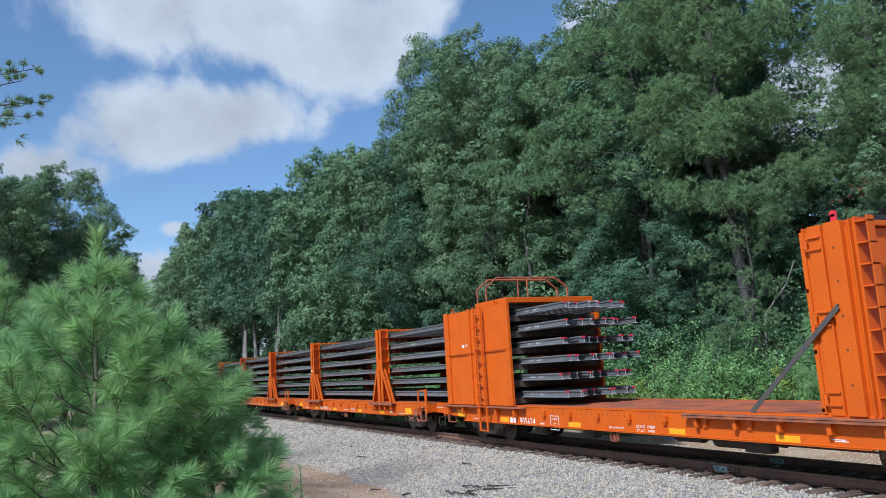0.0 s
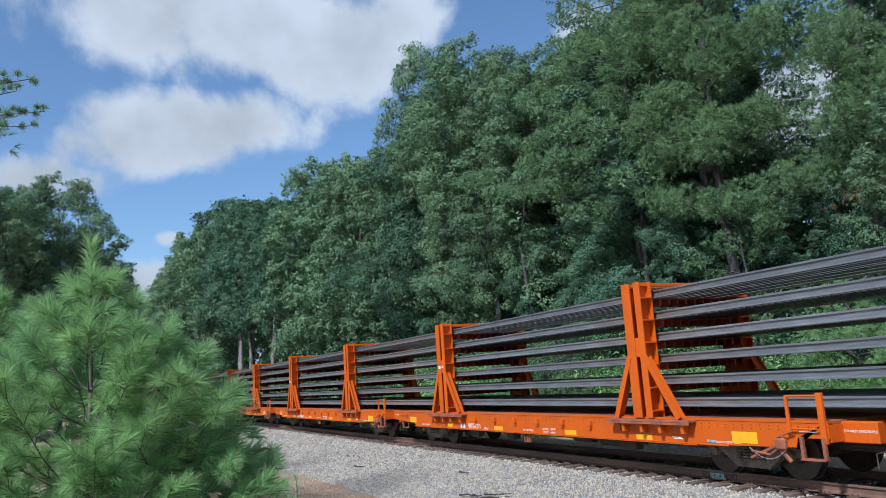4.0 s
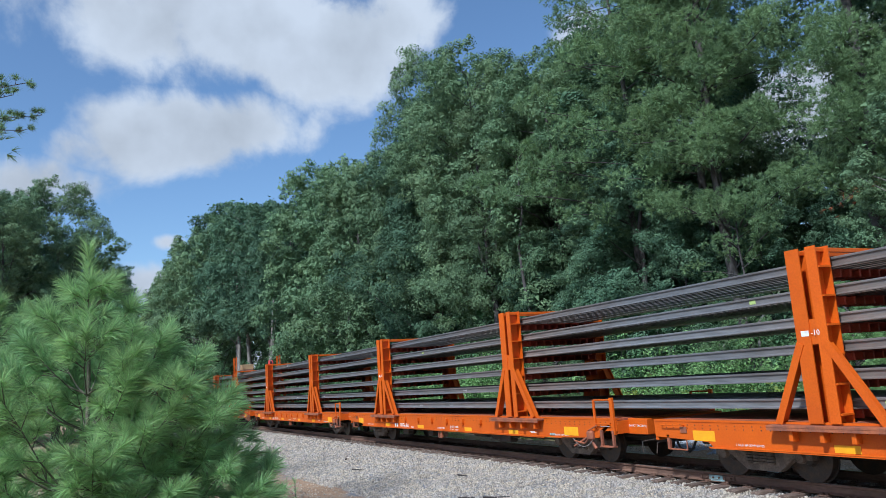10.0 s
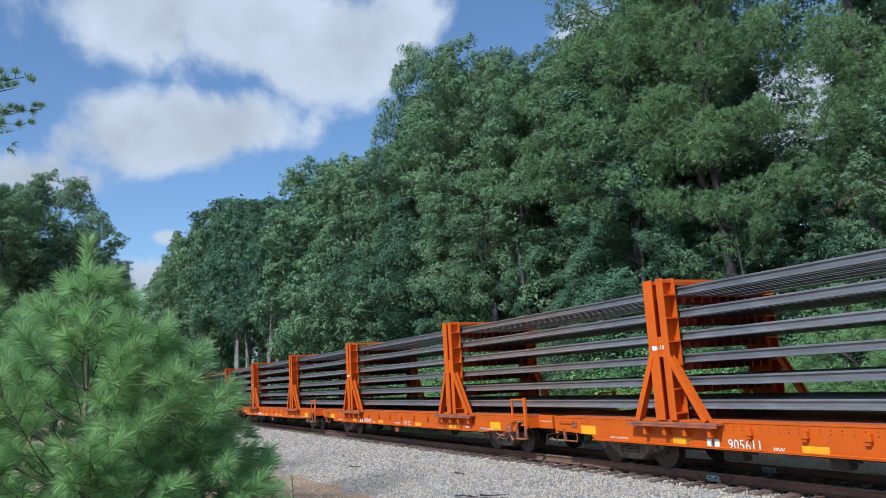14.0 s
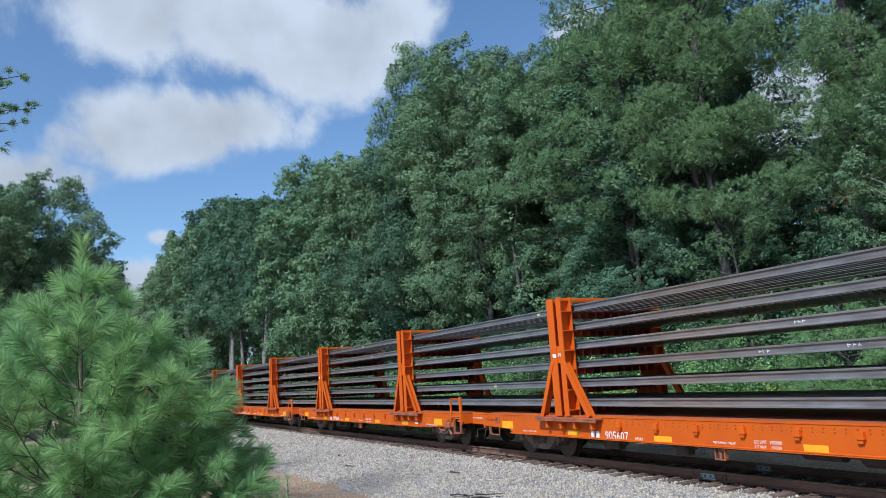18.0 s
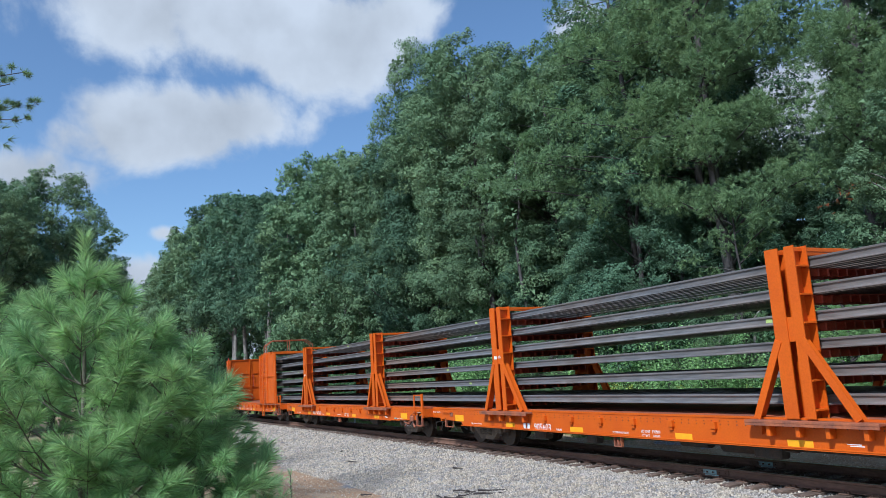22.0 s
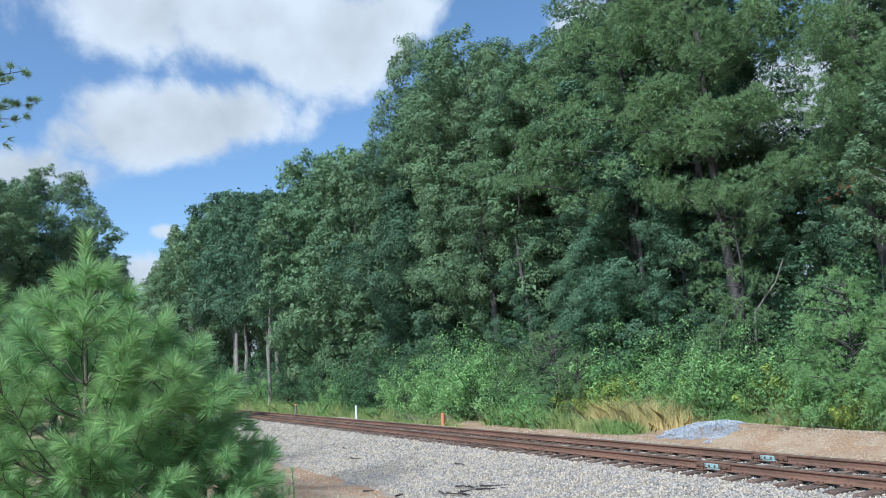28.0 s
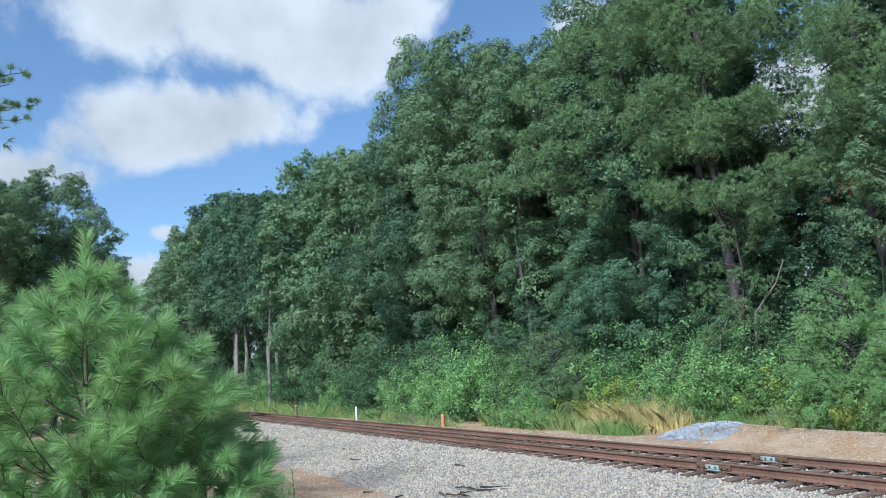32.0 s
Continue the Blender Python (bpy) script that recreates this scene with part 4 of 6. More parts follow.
def build_tower(car, x):
    """The access frame: two sloping legs and a ladder on each side, a platform above the rails with a tan box and a hose reel."""
    t = new("access_frame")
    t.parent, t.matrix_basis = car, pose(x, 0, 0)
    tagged(t, "orange A-shaped access frame with ladder and platform")
    for s in (NEAR, FAR):
        y = s * 1.58
        for xa, xb in ((-0.20, -2.05), (0.22, 1.95)):
            bm = beam(BM(), (xa, y, 3.72), (xb, y, DECK_Z), 0.40, 0.03, up=(0, 1, 0))
            beam(bm, (xa + (0.2 if xa > 0 else -0.2), y + s * 0.06, 3.72), (xb + (0.2 if xb > 0 else -0.2), y + s * 0.06, DECK_Z), 0.025, 0.14, up=(0, 1, 0))
            beam(bm, (xa - (0.2 if xa > 0 else -0.2), y + s * 0.06, 3.70), (xb - (0.2 if xb > 0 else -0.2), y + s * 0.06, DECK_Z), 0.025, 0.14, up=(0, 1, 0))
            part("leg", bm, ORANGE, t)
        part("back_plate", box(BM(), -0.24, 0.24, y - s * 0.02, y - s * 0.05, DECK_Z, 3.75), ORANGE, t)
        for xx in (-0.25, 0.25):
            part("stile", box(BM(), xx - 0.03, xx + 0.03, y + s * 0.04, y + s * 0.09, 0.28, 3.92, 0.004), ORANGE, t)
        for k in range(10):
            part("rung", box(BM(), -0.23, 0.23, y + s * 0.05, y + s * 0.08, 0.30 + k * 0.37, 0.33 + k * 0.37), ORANGE, t)
        part("ledge", box(BM(), -2.2, 2.3, y + s * 0.12, s * 1.44, DECK_Z - 0.075, DECK_Z - 0.03, 0.006), FADED, t)
        for xa in (-0.55, 0.30):
            bm = BM()
            for dx in (0.0, 0.30):
                rod(bm, (xa + dx, y, 3.7), (xa + dx, y, 4.85), 0.025, n=7)
            rod(bm, (xa, y, 4.85), (xa + 0.30, y, 4.85), 0.025, n=7)
            part("hand_rail", bm, ORANGE, t, "orange tube hand rail")
    part("platform", box(BM(), -0.5, 0.5, -1.5, 1.5, 3.80, 3.88, 0.01), ORANGE, t)
    for z in TIERS[:-1]:
        part("cross_beam", box(BM(), -0.12, 0.12, -1.5, 1.5, z - 0.14, z - 0.003), OXIDE, t)
    return t


def build_train():
    """Cars in order from the leading end. Returns (thing, x of its origin in the train's own line)."""
    line = []
    first = build_flatcar(3.80)
    build_tunnel(first, 0.62, 4.75, 3.10, ((0.78, 0.30), (2.36, 0.12), (4.64, 0.22)), 2.85)
    build_barrier(first, 15.08, -1)
    tagged(first, "orange steel flat car with plated end rack and bulkhead", "flat car", group="cars of the rail train")
    reporting_marks(first, 905624, -0.72)
    line.append((first, 22 * PITCH))
    plain = build_plain_car()
    for k in range(21, -1, -1):
        if k == 10:
            car = build_flatcar()
            stand_mark(build_rack(car, 3.82))
            build_tower(car, 13.65)
            tagged(car, "orange steel flat car with rack stand and ladder frame", "flat car", group="cars of the rail train")
        else:
            car = plain if k == 21 else copy_thing(plain, pose(0, 0, 0))
        line.append((car, k * PITCH))
    for car, x in line[1:]:
        reporting_marks(car, 905602 + round(x / PITCH))
    # faded spray paint on the sill of one car, a few strokes each
    tagged_car = next(c for c, x in line if round(x / PITCH) == 16)
    rng = random.Random(4)
    for x0 in (8.85, 9.15, 9.45, 11.15, 11.45, 11.80):
        bm = BM()
        for k in range(4):
            a, b = rng.uniform(0, 0.2), rng.uniform(0, 0.2)
            beam(bm, (x0 + a, -HALF - 0.003, 0.66), (x0 + b, -HALF - 0.003, 0.66 + rng.uniform(0.16, 0.26)), 0.07, 0.002, up=(0, 1, 0))
        tagged(part("paint_stroke", bm, PEACH, tagged_car, "faded peach spray-paint strokes"), kind="stuff")
    last = build_flatcar()
    build_barrier(last, 2.60, 1)
    build_tunnel(last, 13.26, 17.30, 14.42, ((13.36, 0.20), (15.08, 0.42), (16.85, 0.36), (17.22, 0.16)), 14.2)
    tagged(last, "orange steel flat car with bulkhead and plated end rack", "flat car", group="cars of the rail train")
    part("tail_marker", rod(rod(BM(), (0.22, -0.55, DECK_Z), (0.22, -0.55, DECK_Z + 0.14), 0.03, n=8), (0.22, -0.55, DECK_Z + 0.13), (0.22, -0.55, DECK_Z + 0.30), 0.085, n=12), HOSERED, last, "red tail marker lamp")
    reporting_marks(last, 905601, 0.62)
    line.append((last, -PITCH))
    # the load: six tiers of ten long rails
    rng = random.Random(9)
    a0, b0 = -PITCH + 12.6, 22 * PITCH + 6.5
    meshes = []
    for k in range(3):
        bm = extrude(BM(), RAIL_OUTLINE, a0 - 0.25 * k, b0 + 0.22 * k)
        me = bpy.data.meshes.new("long_rail")
        bmesh.ops.recalc_face_normals(bm, faces=bm.faces)
        bm.to_mesh(me)
        bm.free()
        me.materials.append(STRING)
        meshes.append(me)
    for tier, z in enumerate(TIERS):
        for j in range(10):
            k = rng.randrange(3)
            r = new("long_rail", meshes[k])
            tagged(r, "new dark steel rail lying in the racks, red-painted end", "steel rail", group="long rails on the train")
            y = -1.10 + j * 0.2444 + rng.uniform(-0.012, 0.012)
            for xe, d in ((a0 - 0.25 * k, -1), (b0 + 0.22 * k, 1)):
                part("cut_end", extrude(BM(), [(yy * 0.97, zz * 0.98 + 0.001) for yy, zz in RAIL_OUTLINE], xe, xe + d * 0.004), CUTEND, r)
                if rng.random() < 0.75:
                    x0, x1 = (xe - 0.06, xe + 0.007) if d > 0 else (xe - 0.007, xe + 0.06)
                    part("painted_end", box(BM(), x0, x1, -0.040, 0.040, 0.126, 0.173), REDEND, r)
            if j == 0:
                for q in range(9):        # sprayed dabs
                    xx = a0 + 5 + rng.random() * (b0 - a0 - 12)
                    part("paint_dab", box(BM(), xx, xx + 0.14, -0.0115, -0.0100, 0.05, 0.125), LIME, r)
                for q in range(13):       # chalk marks on the web of the outer rail
                    xx = a0 + 3 + rng.random() * (b0 - a0 - 6) if q > 1 else b0 - 1.1 - 0.4 * q
                    bm = BM()
                    for w in range(3):
                        c = xx + w * 0.09
                        beam(bm, (c, -0.0105, 0.055), (c + rng.uniform(-0.03, 0.05), -0.0105, 0.11), 0.012, 0.002)
                        if rng.random() < 0.6:
                            beam(bm, (c, -0.0105, 0.06 + rng.random() * 0.04), (c + 0.05, -0.0105, 0.06 + rng.random() * 0.04), 0.012, 0.002)
                    tagged(part("chalk_mark", bm, WHITE, r), kind="stuff")
            line.append((r, 0.0))
            RESTS.append((r, y, z))
    return line


RESTS = []
TRAIN = build_train()


def build_roof_goods():
    """The box and the reel that ride on the access frame."""
    base = 10 * PITCH + 13.65
    crate = tagged(new("storage_box"), "tan metal storage box on the access platform", "box")
    part("body", box(BM(), -0.30, 0.30, -0.42, 0.42, 0.09, 0.36, 0.012), TAN, crate)
    part("lid", box(BM(), -0.315, 0.315, -0.435, 0.435, 0.36, 0.46, 0.012), TAN, crate)
    for xx in (-0.24, 0.0, 0.24):
        part("skid", box(BM(), xx - 0.05, xx + 0.05, -0.4, 0.4, 0.0, 0.09), DEADWOOD, crate)
    reel = tagged(new("hose_reel"), "round red hose reel on the access platform", "hose reel")
    for yy in (-0.10, 0.10):
        part("flange", rod(BM(), (0, yy - 0.01, 0.36), (0, yy + 0.01, 0.36), 0.34, n=24), HOSERED, reel)
    part("drum", rod(BM(), (0, -0.1, 0.36), (0, 0.1, 0.36), 0.25, n=20), BLACK, reel)
    part("hub", rod(BM(), (0, -0.15, 0.36), (0, 0.15, 0.36), 0.10, n=14), HOSERED, reel)
    part("foot", box(BM(), -0.2, 0.2, -0.12, 0.12, 0.0, 0.05), HOSERED, reel)
    TRAIN.append((crate, base))
    RESTS.append((crate, -0.75, 3.88))
    TRAIN.append((reel, base))
    RESTS.append((reel, 1.0, 3.88))


build_roof_goods()


# ---- plants ----
def fast_mesh(name, V, F, mat):
    """A mesh from arrays: V (n, 3), F (m, 3 or 4)."""
    me = bpy.data.meshes.new(name)
    k = F.shape[1]
    me.vertices.add(len(V))
    me.vertices.foreach_set("co", np.ascontiguousarray(V, dtype=np.float32).ravel())
    me.loops.add(F.size)
    me.loops.foreach_set("vertex_index", np.ascontiguousarray(F, dtype=np.int32).ravel())
    me.polygons.add(len(F))
    me.polygons.foreach_set("loop_start", np.arange(0, F.size, k, dtype=np.int32))
    me.update(calc_edges=True)
    me.materials.append(mat)
    return me


def unit(a):
    return a / np.maximum(np.linalg.norm(a, axis=1, keepdims=True), 1e-9)


def leaves(P, N, size, rg, slim=0.62, simple=False):
    """A four-cornered leaf at each point P, facing roughly along N."""
    n = len(P)
    u = unit(np.cross(N, rg.normal(size=(n, 3))))
    u[:, 2] -= 0.25
    u = unit(u)
    v = unit(np.cross(N, u))
    s = size * rg.uniform(0.65, 1.25, (n, 1))
    w = s * slim * 0.5
    if simple:
        V = np.stack([P - u * s * 0.5, P + v * w * 1.1 + u * s * 0.1, P - v * w + u * s * 0.5], 1).reshape(-1, 3)
        return V, np.arange(3 * n).reshape(-1, 3)
    V = np.stack([P - u * s * 0.5, P + v * w - u * s * 0.05, P + u * s * 0.5, P - v * w - u * s * 0.05], 1).reshape(-1, 3)
    return V, np.arange(4 * n).reshape(-1, 4)


def needles(P, A, length, width, rg, per, open_=(0.35, 1.1)):
    """Sprays of needles: `per` at each point P round the axis A."""
    n = len(P)
    P, A = np.repeat(P, per, 0), np.repeat(A, per, 0)
    side = unit(np.cross(A, rg.normal(size=(n * per, 3))))
    ang = rg.uniform(*open_, (n * per, 1))
    d = unit(A * np.cos(ang) + side * np.sin(ang))
    ln = length * rg.uniform(0.7, 1.15, (n * per, 1))
    w = unit(np.cross(d, rg.normal(size=(n * per, 3)))) * width * 0.5
    tip = P + d * ln
    tip[:, 2:] -= ln * 0.12
    V = np.stack([P + w, P - w, tip], 1).reshape(-1, 3)
    return V, np.arange(3 * n * per).reshape(-1, 3)


def tube(paths, sides=6):
    """Tapered round limbs: paths of (points, radii)."""
    V, F = [], []
    for pts, rad in paths:
        base = len(V)
        pts = [Vector(p) for p in pts]
        for i, p in enumerate(pts):
            d = (pts[min(i + 1, len(pts) - 1)] - pts[max(i - 1, 0)]).normalized()
            a = d.orthogonal().normalized()
            b = d.cross(a)
            for k in range(sides):
                t = 2 * math.pi * k / sides
                V.append(p + (a * math.cos(t) + b * math.sin(t)) * rad[i])
        for i in range(len(pts) - 1):
            for k in range(sides):
                k2 = (k + 1) % sides
                F.append((base + i * sides + k, base + i * sides + k2, base + (i + 1) * sides + k2, base + (i + 1) * sides + k))
    return V, F


def limb(p, q, r0, r1, rng, bend=0.12, n=5):
    p, q = Vector(p), Vector(q)
    L = (q - p).length
    pts = []
    off = Vector((rng.uniform(-1, 1), rng.uniform(-1, 1), rng.uniform(-0.3, 1))) * L * bend
    for i in range(n):
        t = i / (n - 1)
        pts.append(p.lerp(q, t) + off * (4 * t * (1 - t)) + Vector((rng.uniform(-1, 1), rng.uniform(-1, 1), 0)) * L * 0.015)
    return pts, [r0 + (r1 - r0) * (i / (n - 1)) for i in range(n)]


def build_broadleaf(seed, H, R, base, boughs, per, size, mat, bark, label, lean=0.0, lower=1.0):
    """A hardwood: trunk, limbs, and a crown of boughs that each carry rounded sprays of leaves with dark gaps between."""
    rng, rg = random.Random(seed), np.random.default_rng(seed)
    tree = tagged(new("tree"), label, "tree", group="trees of the wood")
    top = Vector((lean * H, 0, H * 0.9))
    trunk_pts, trunk_r = limb((0, 0, -0.3), top, 0.012 * H + 0.05, 0.03, rng, 0.03, 9)
    paths = [(trunk_pts, trunk_r)]
    P, N, S = [], [], []
    up = np.array([0, 0, 1.0])
    for k in range(boughs):
        h = base + (0.975 - base) * ((k + rng.random()) / boughs) ** 0.85
        g = (h - base) / (1 - base)
        # ovoid outline with uneven lobes
        rad = R * (math.sin(math.pi * min(1, 0.14 + 0.80 * g)) ** 0.75) * (lower + (1 - lower) * g) * (0.85 + 0.35 * noise.noise((seed * 3.1, h * 5, 0)))
        th = k * 2.4 + rng.uniform(-0.6, 0.6)
        d = rad * math.sqrt(rng.uniform(0.2, 0.95)) * (1 + 0.35 * noise.noise((math.cos(th) * 1.3 + seed, math.sin(th) * 1.3, h * 6)))
        axis = trunk_pts[min(8, int(h / 0.9 * 8))]
        c = Vector((axis.x + d * math.cos(th), axis.y + d * math.sin(th), h * H))
        rb = R * rng.uniform(0.19, 0.34) * (1.12 - 0.42 * g)
        if k % 2 == 0:
            z0 = max(base * H * 0.7, c.z - d * rng.uniform(0.5, 0.9))
            s = trunk_pts[min(8, int(z0 / (0.9 * H) * 8))]
            paths.append(limb((s.x, s.y, z0), c, 0.004 * H * (1.2 - h), 0.015, rng, 0.12, 5))
        c, out = np.array(c), np.array([math.cos(th), math.sin(th), 0.0])
        sprays = int(11 * (rb / (0.27 * R)) ** 1.6) + 3
        ways = unit(rg.normal(size=(sprays, 3)) + up * 0.25 + out * 0.45)
        for w in ways:
            q = c + w * rb * rng.uniform(0.5, 1.05) * np.array([1, 1, 0.85])
            rs = rb * rng.uniform(0.26, 0.46)
            m = int(per * (rs / (0.095 * R)) ** 1.7)
            v = unit(rg.normal(size=(m, 3)) + up * 0.30 + w * 0.25)
            P.append(q + v * rs * (0.45 + 0.6 * rg.random((m, 1)) ** 0.7) * np.array([1.08, 1.08, 0.72]))
            N.append(unit(v * 0.8 + w * 0.45 + up * 0.35 + rg.normal(size=(m, 3)) * 0.33))
            S.append(np.full((m, 1), size))
        m = sprays * 5          # oversized inner leaves, added to block light and keep the bough dark
        P.append(c + rg.normal(size=(m, 3)) * rb * 0.34)
        N.append(unit(rg.normal(size=(m, 3)) + up * 0.5))
        S.append(np.full((m, 1), size * 2.2))
    V, F = leaves(np.concatenate(P), np.concatenate(N), np.concatenate(S), rg, 0.85, True)
    crown = new("crown", fast_mesh("crown", V, F, mat))
    crown.parent = tree
    V, F = tube(paths)
    link("trunk", V, F, bark, tree, smooth=True)
    return tree


def build_pine(seed, H, R, base, boughs, tufts, per, label, mat=NEEDLE, length=0.21, width=0.024, mass=0.85, lobes=()):
    """A tall pine: straight trunk, level boughs, rounded pads of needle tufts."""
    rng, rg = random.Random(seed), np.random.default_rng(seed)
    tree = tagged(new("pine_tree"), label, "tree", group="trees of the wood")
    trunk_pts, trunk_r = limb((0, 0, -0.3), (0, 0, H * 0.97), 0.008 * H + 0.03, 0.03, rng, 0.02, 9)
    paths = [(trunk_pts, trunk_r)]
    P, A = [], []
    up = np.array([0, 0, 1.0])

    def pad(q, r):
        """One rounded pad: knobs of tufts over a flattened body."""
        knobs = int(9 * (r / 0.85) ** 1.5) + 2
        for w in unit(rg.normal(size=(knobs, 3)) + up * 0.35):
            k = q + w * r * rng.uniform(0.45, 0.8) * np.array([1.15, 1.15, 0.62])
            rk = (0.17 + 0.27 * r) * rng.uniform(0.75, 1.2)
            m = max(4, int(tufts * rk * rk / 0.16))
            v = unit(rg.normal(size=(m, 3)) + up * 0.35 + w * 0.3)
            P.append(k + v * rk * (0.35 + 0.4 * rg.random((m, 1))))
            A.append(unit(v + up * 0.3 + rg.normal(size=(m, 3)) * 0.15))

    for k in range(boughs):
        h = base + (0.98 - base) * (k + rng.random()) / boughs
        g = (h - base) / (1 - base)
        reach = (R * (1 - g) ** 0.36 * rng.uniform(0.6, 1.08) + 0.3) * (0.4 if k % 4 == 0 else 1)
        th = k * 2.4 + rng.uniform(-0.5, 0.5)
        c = Vector((reach * math.cos(th), reach * math.sin(th), h * H + reach * rng.uniform(-0.08, 0.22)))
        s = trunk_pts[min(8, int(h / 0.97 * 8))]
        paths.append(limb((s.x, s.y, h * H - 0.25), c, 0.035, 0.012, rng, 0.06, 4))
        for f in ((1.0, 0.72, 0.45) if reach > 2.6 else (1.0, 0.6) if reach > 1.2 else (1.0,)):
            pad(np.array([c.x * f, c.y * f, c.z - (1 - f) * 0.3]) + rg.normal(size=3) * 0.18, rng.uniform(0.6, 1.1) * (1.1 - 0.25 * g) * mass)
    for x, y, z, r in lobes:      # broad masses at the ends of long boughs
        s = trunk_pts[min(8, int(max(0, z - 1) / H / 0.97 * 8))]
        paths.append(limb((s.x, s.y, z - 1.0), (x, y, z - 0.2), 0.05, 0.015, rng, 0.06, 4))
        pad(np.array([x, y, z]), r)
        pad(np.array([x * 0.75 + s.x * 0.25, y * 0.6, z - 0.25]), r * 0.8)
    V, F = needles(np.concatenate(P), np.concatenate(A), length, width, rg, per, open_=(0.1, 1.0))
    crown = new("crown", fast_mesh("crown", V, F, mat))
    crown.parent = tree
    V, F = tube(paths)
    link("trunk", V, F, BARK, tree, smooth=True)
    return tree


def build_shrub(seed, H, R, per, size, mat, label, clumps=16, name="shrub"):
    """A bush of many upright stems, each hung with sprays of leaves, ragged at the top."""
    rng, rg = random.Random(seed), np.random.default_rng(seed)
    bush = tagged(new(name), label, "shrub", group="undergrowth at the edge of the wood")
    P, N, paths = [], [], []
    up = np.array([0, 0, 1.0])
    for k in range(clumps * 2):
        th, d = rng.uniform(0, 2 * math.pi), R * math.sqrt(rng.random())
        tip = Vector((d * math.cos(th), d * math.sin(th), H * rng.uniform(0.35, 1.0) * (1 - 0.45 * (d / R) ** 2)))
        pts, rad = limb((tip.x * 0.25, tip.y * 0.25, -0.1), tip, 0.010 + 0.004 * H, 0.004, rng, 0.14, 5)
        paths.append((pts, rad))
        for j in range(4):
            f = rng.uniform(0.25, 1.0)
            i = min(3, int(f * 4))
            p = np.array(pts[i].lerp(pts[i + 1], f * 4 - i)) + rg.normal(size=3) * 0.16 * R
            m = int(per / 8 * rng.uniform(0.6, 1.3))
            r = rng.uniform(0.10, 0.22) * min(R, H * 0.6)
            v = unit(rg.normal(size=(m, 3)) + up * 0.3)
            P.append(p + v * r * (0.35 + 0.8 * rg.random((m, 1))))
            N.append(unit(v * 0.7 + up * 0.5 + rg.normal(size=(m, 3)) * 0.5))
    V, F = leaves(np.concatenate(P), np.concatenate(N), size, rg, 0.85, True)
    o = new("foliage", fast_mesh("foliage", V, F, mat))
    o.parent = bush
    V, F = tube(paths, 4)
    link("stem", V, F, BARK, bush)
    return bush


def plant(kind, x, y, scale=1.0, turn=0.0, tall=1.0):
    """A copy of a plant on the ground."""
    scale = scale / kind.scale[0]
    return copy_thing(kind, pose(x, y, ground_z(x, y) - 0.05, 0, 0, turn) @ Matrix.Diagonal((scale, scale, scale * tall, 1)))


def move_to(kind, x, y, scale=1.0, turn=0.0):
    kind.matrix_basis = pose(x, y, ground_z(x, y) - 0.05, 0, 0, turn) @ Matrix.Diagonal((scale, scale, scale, 1))


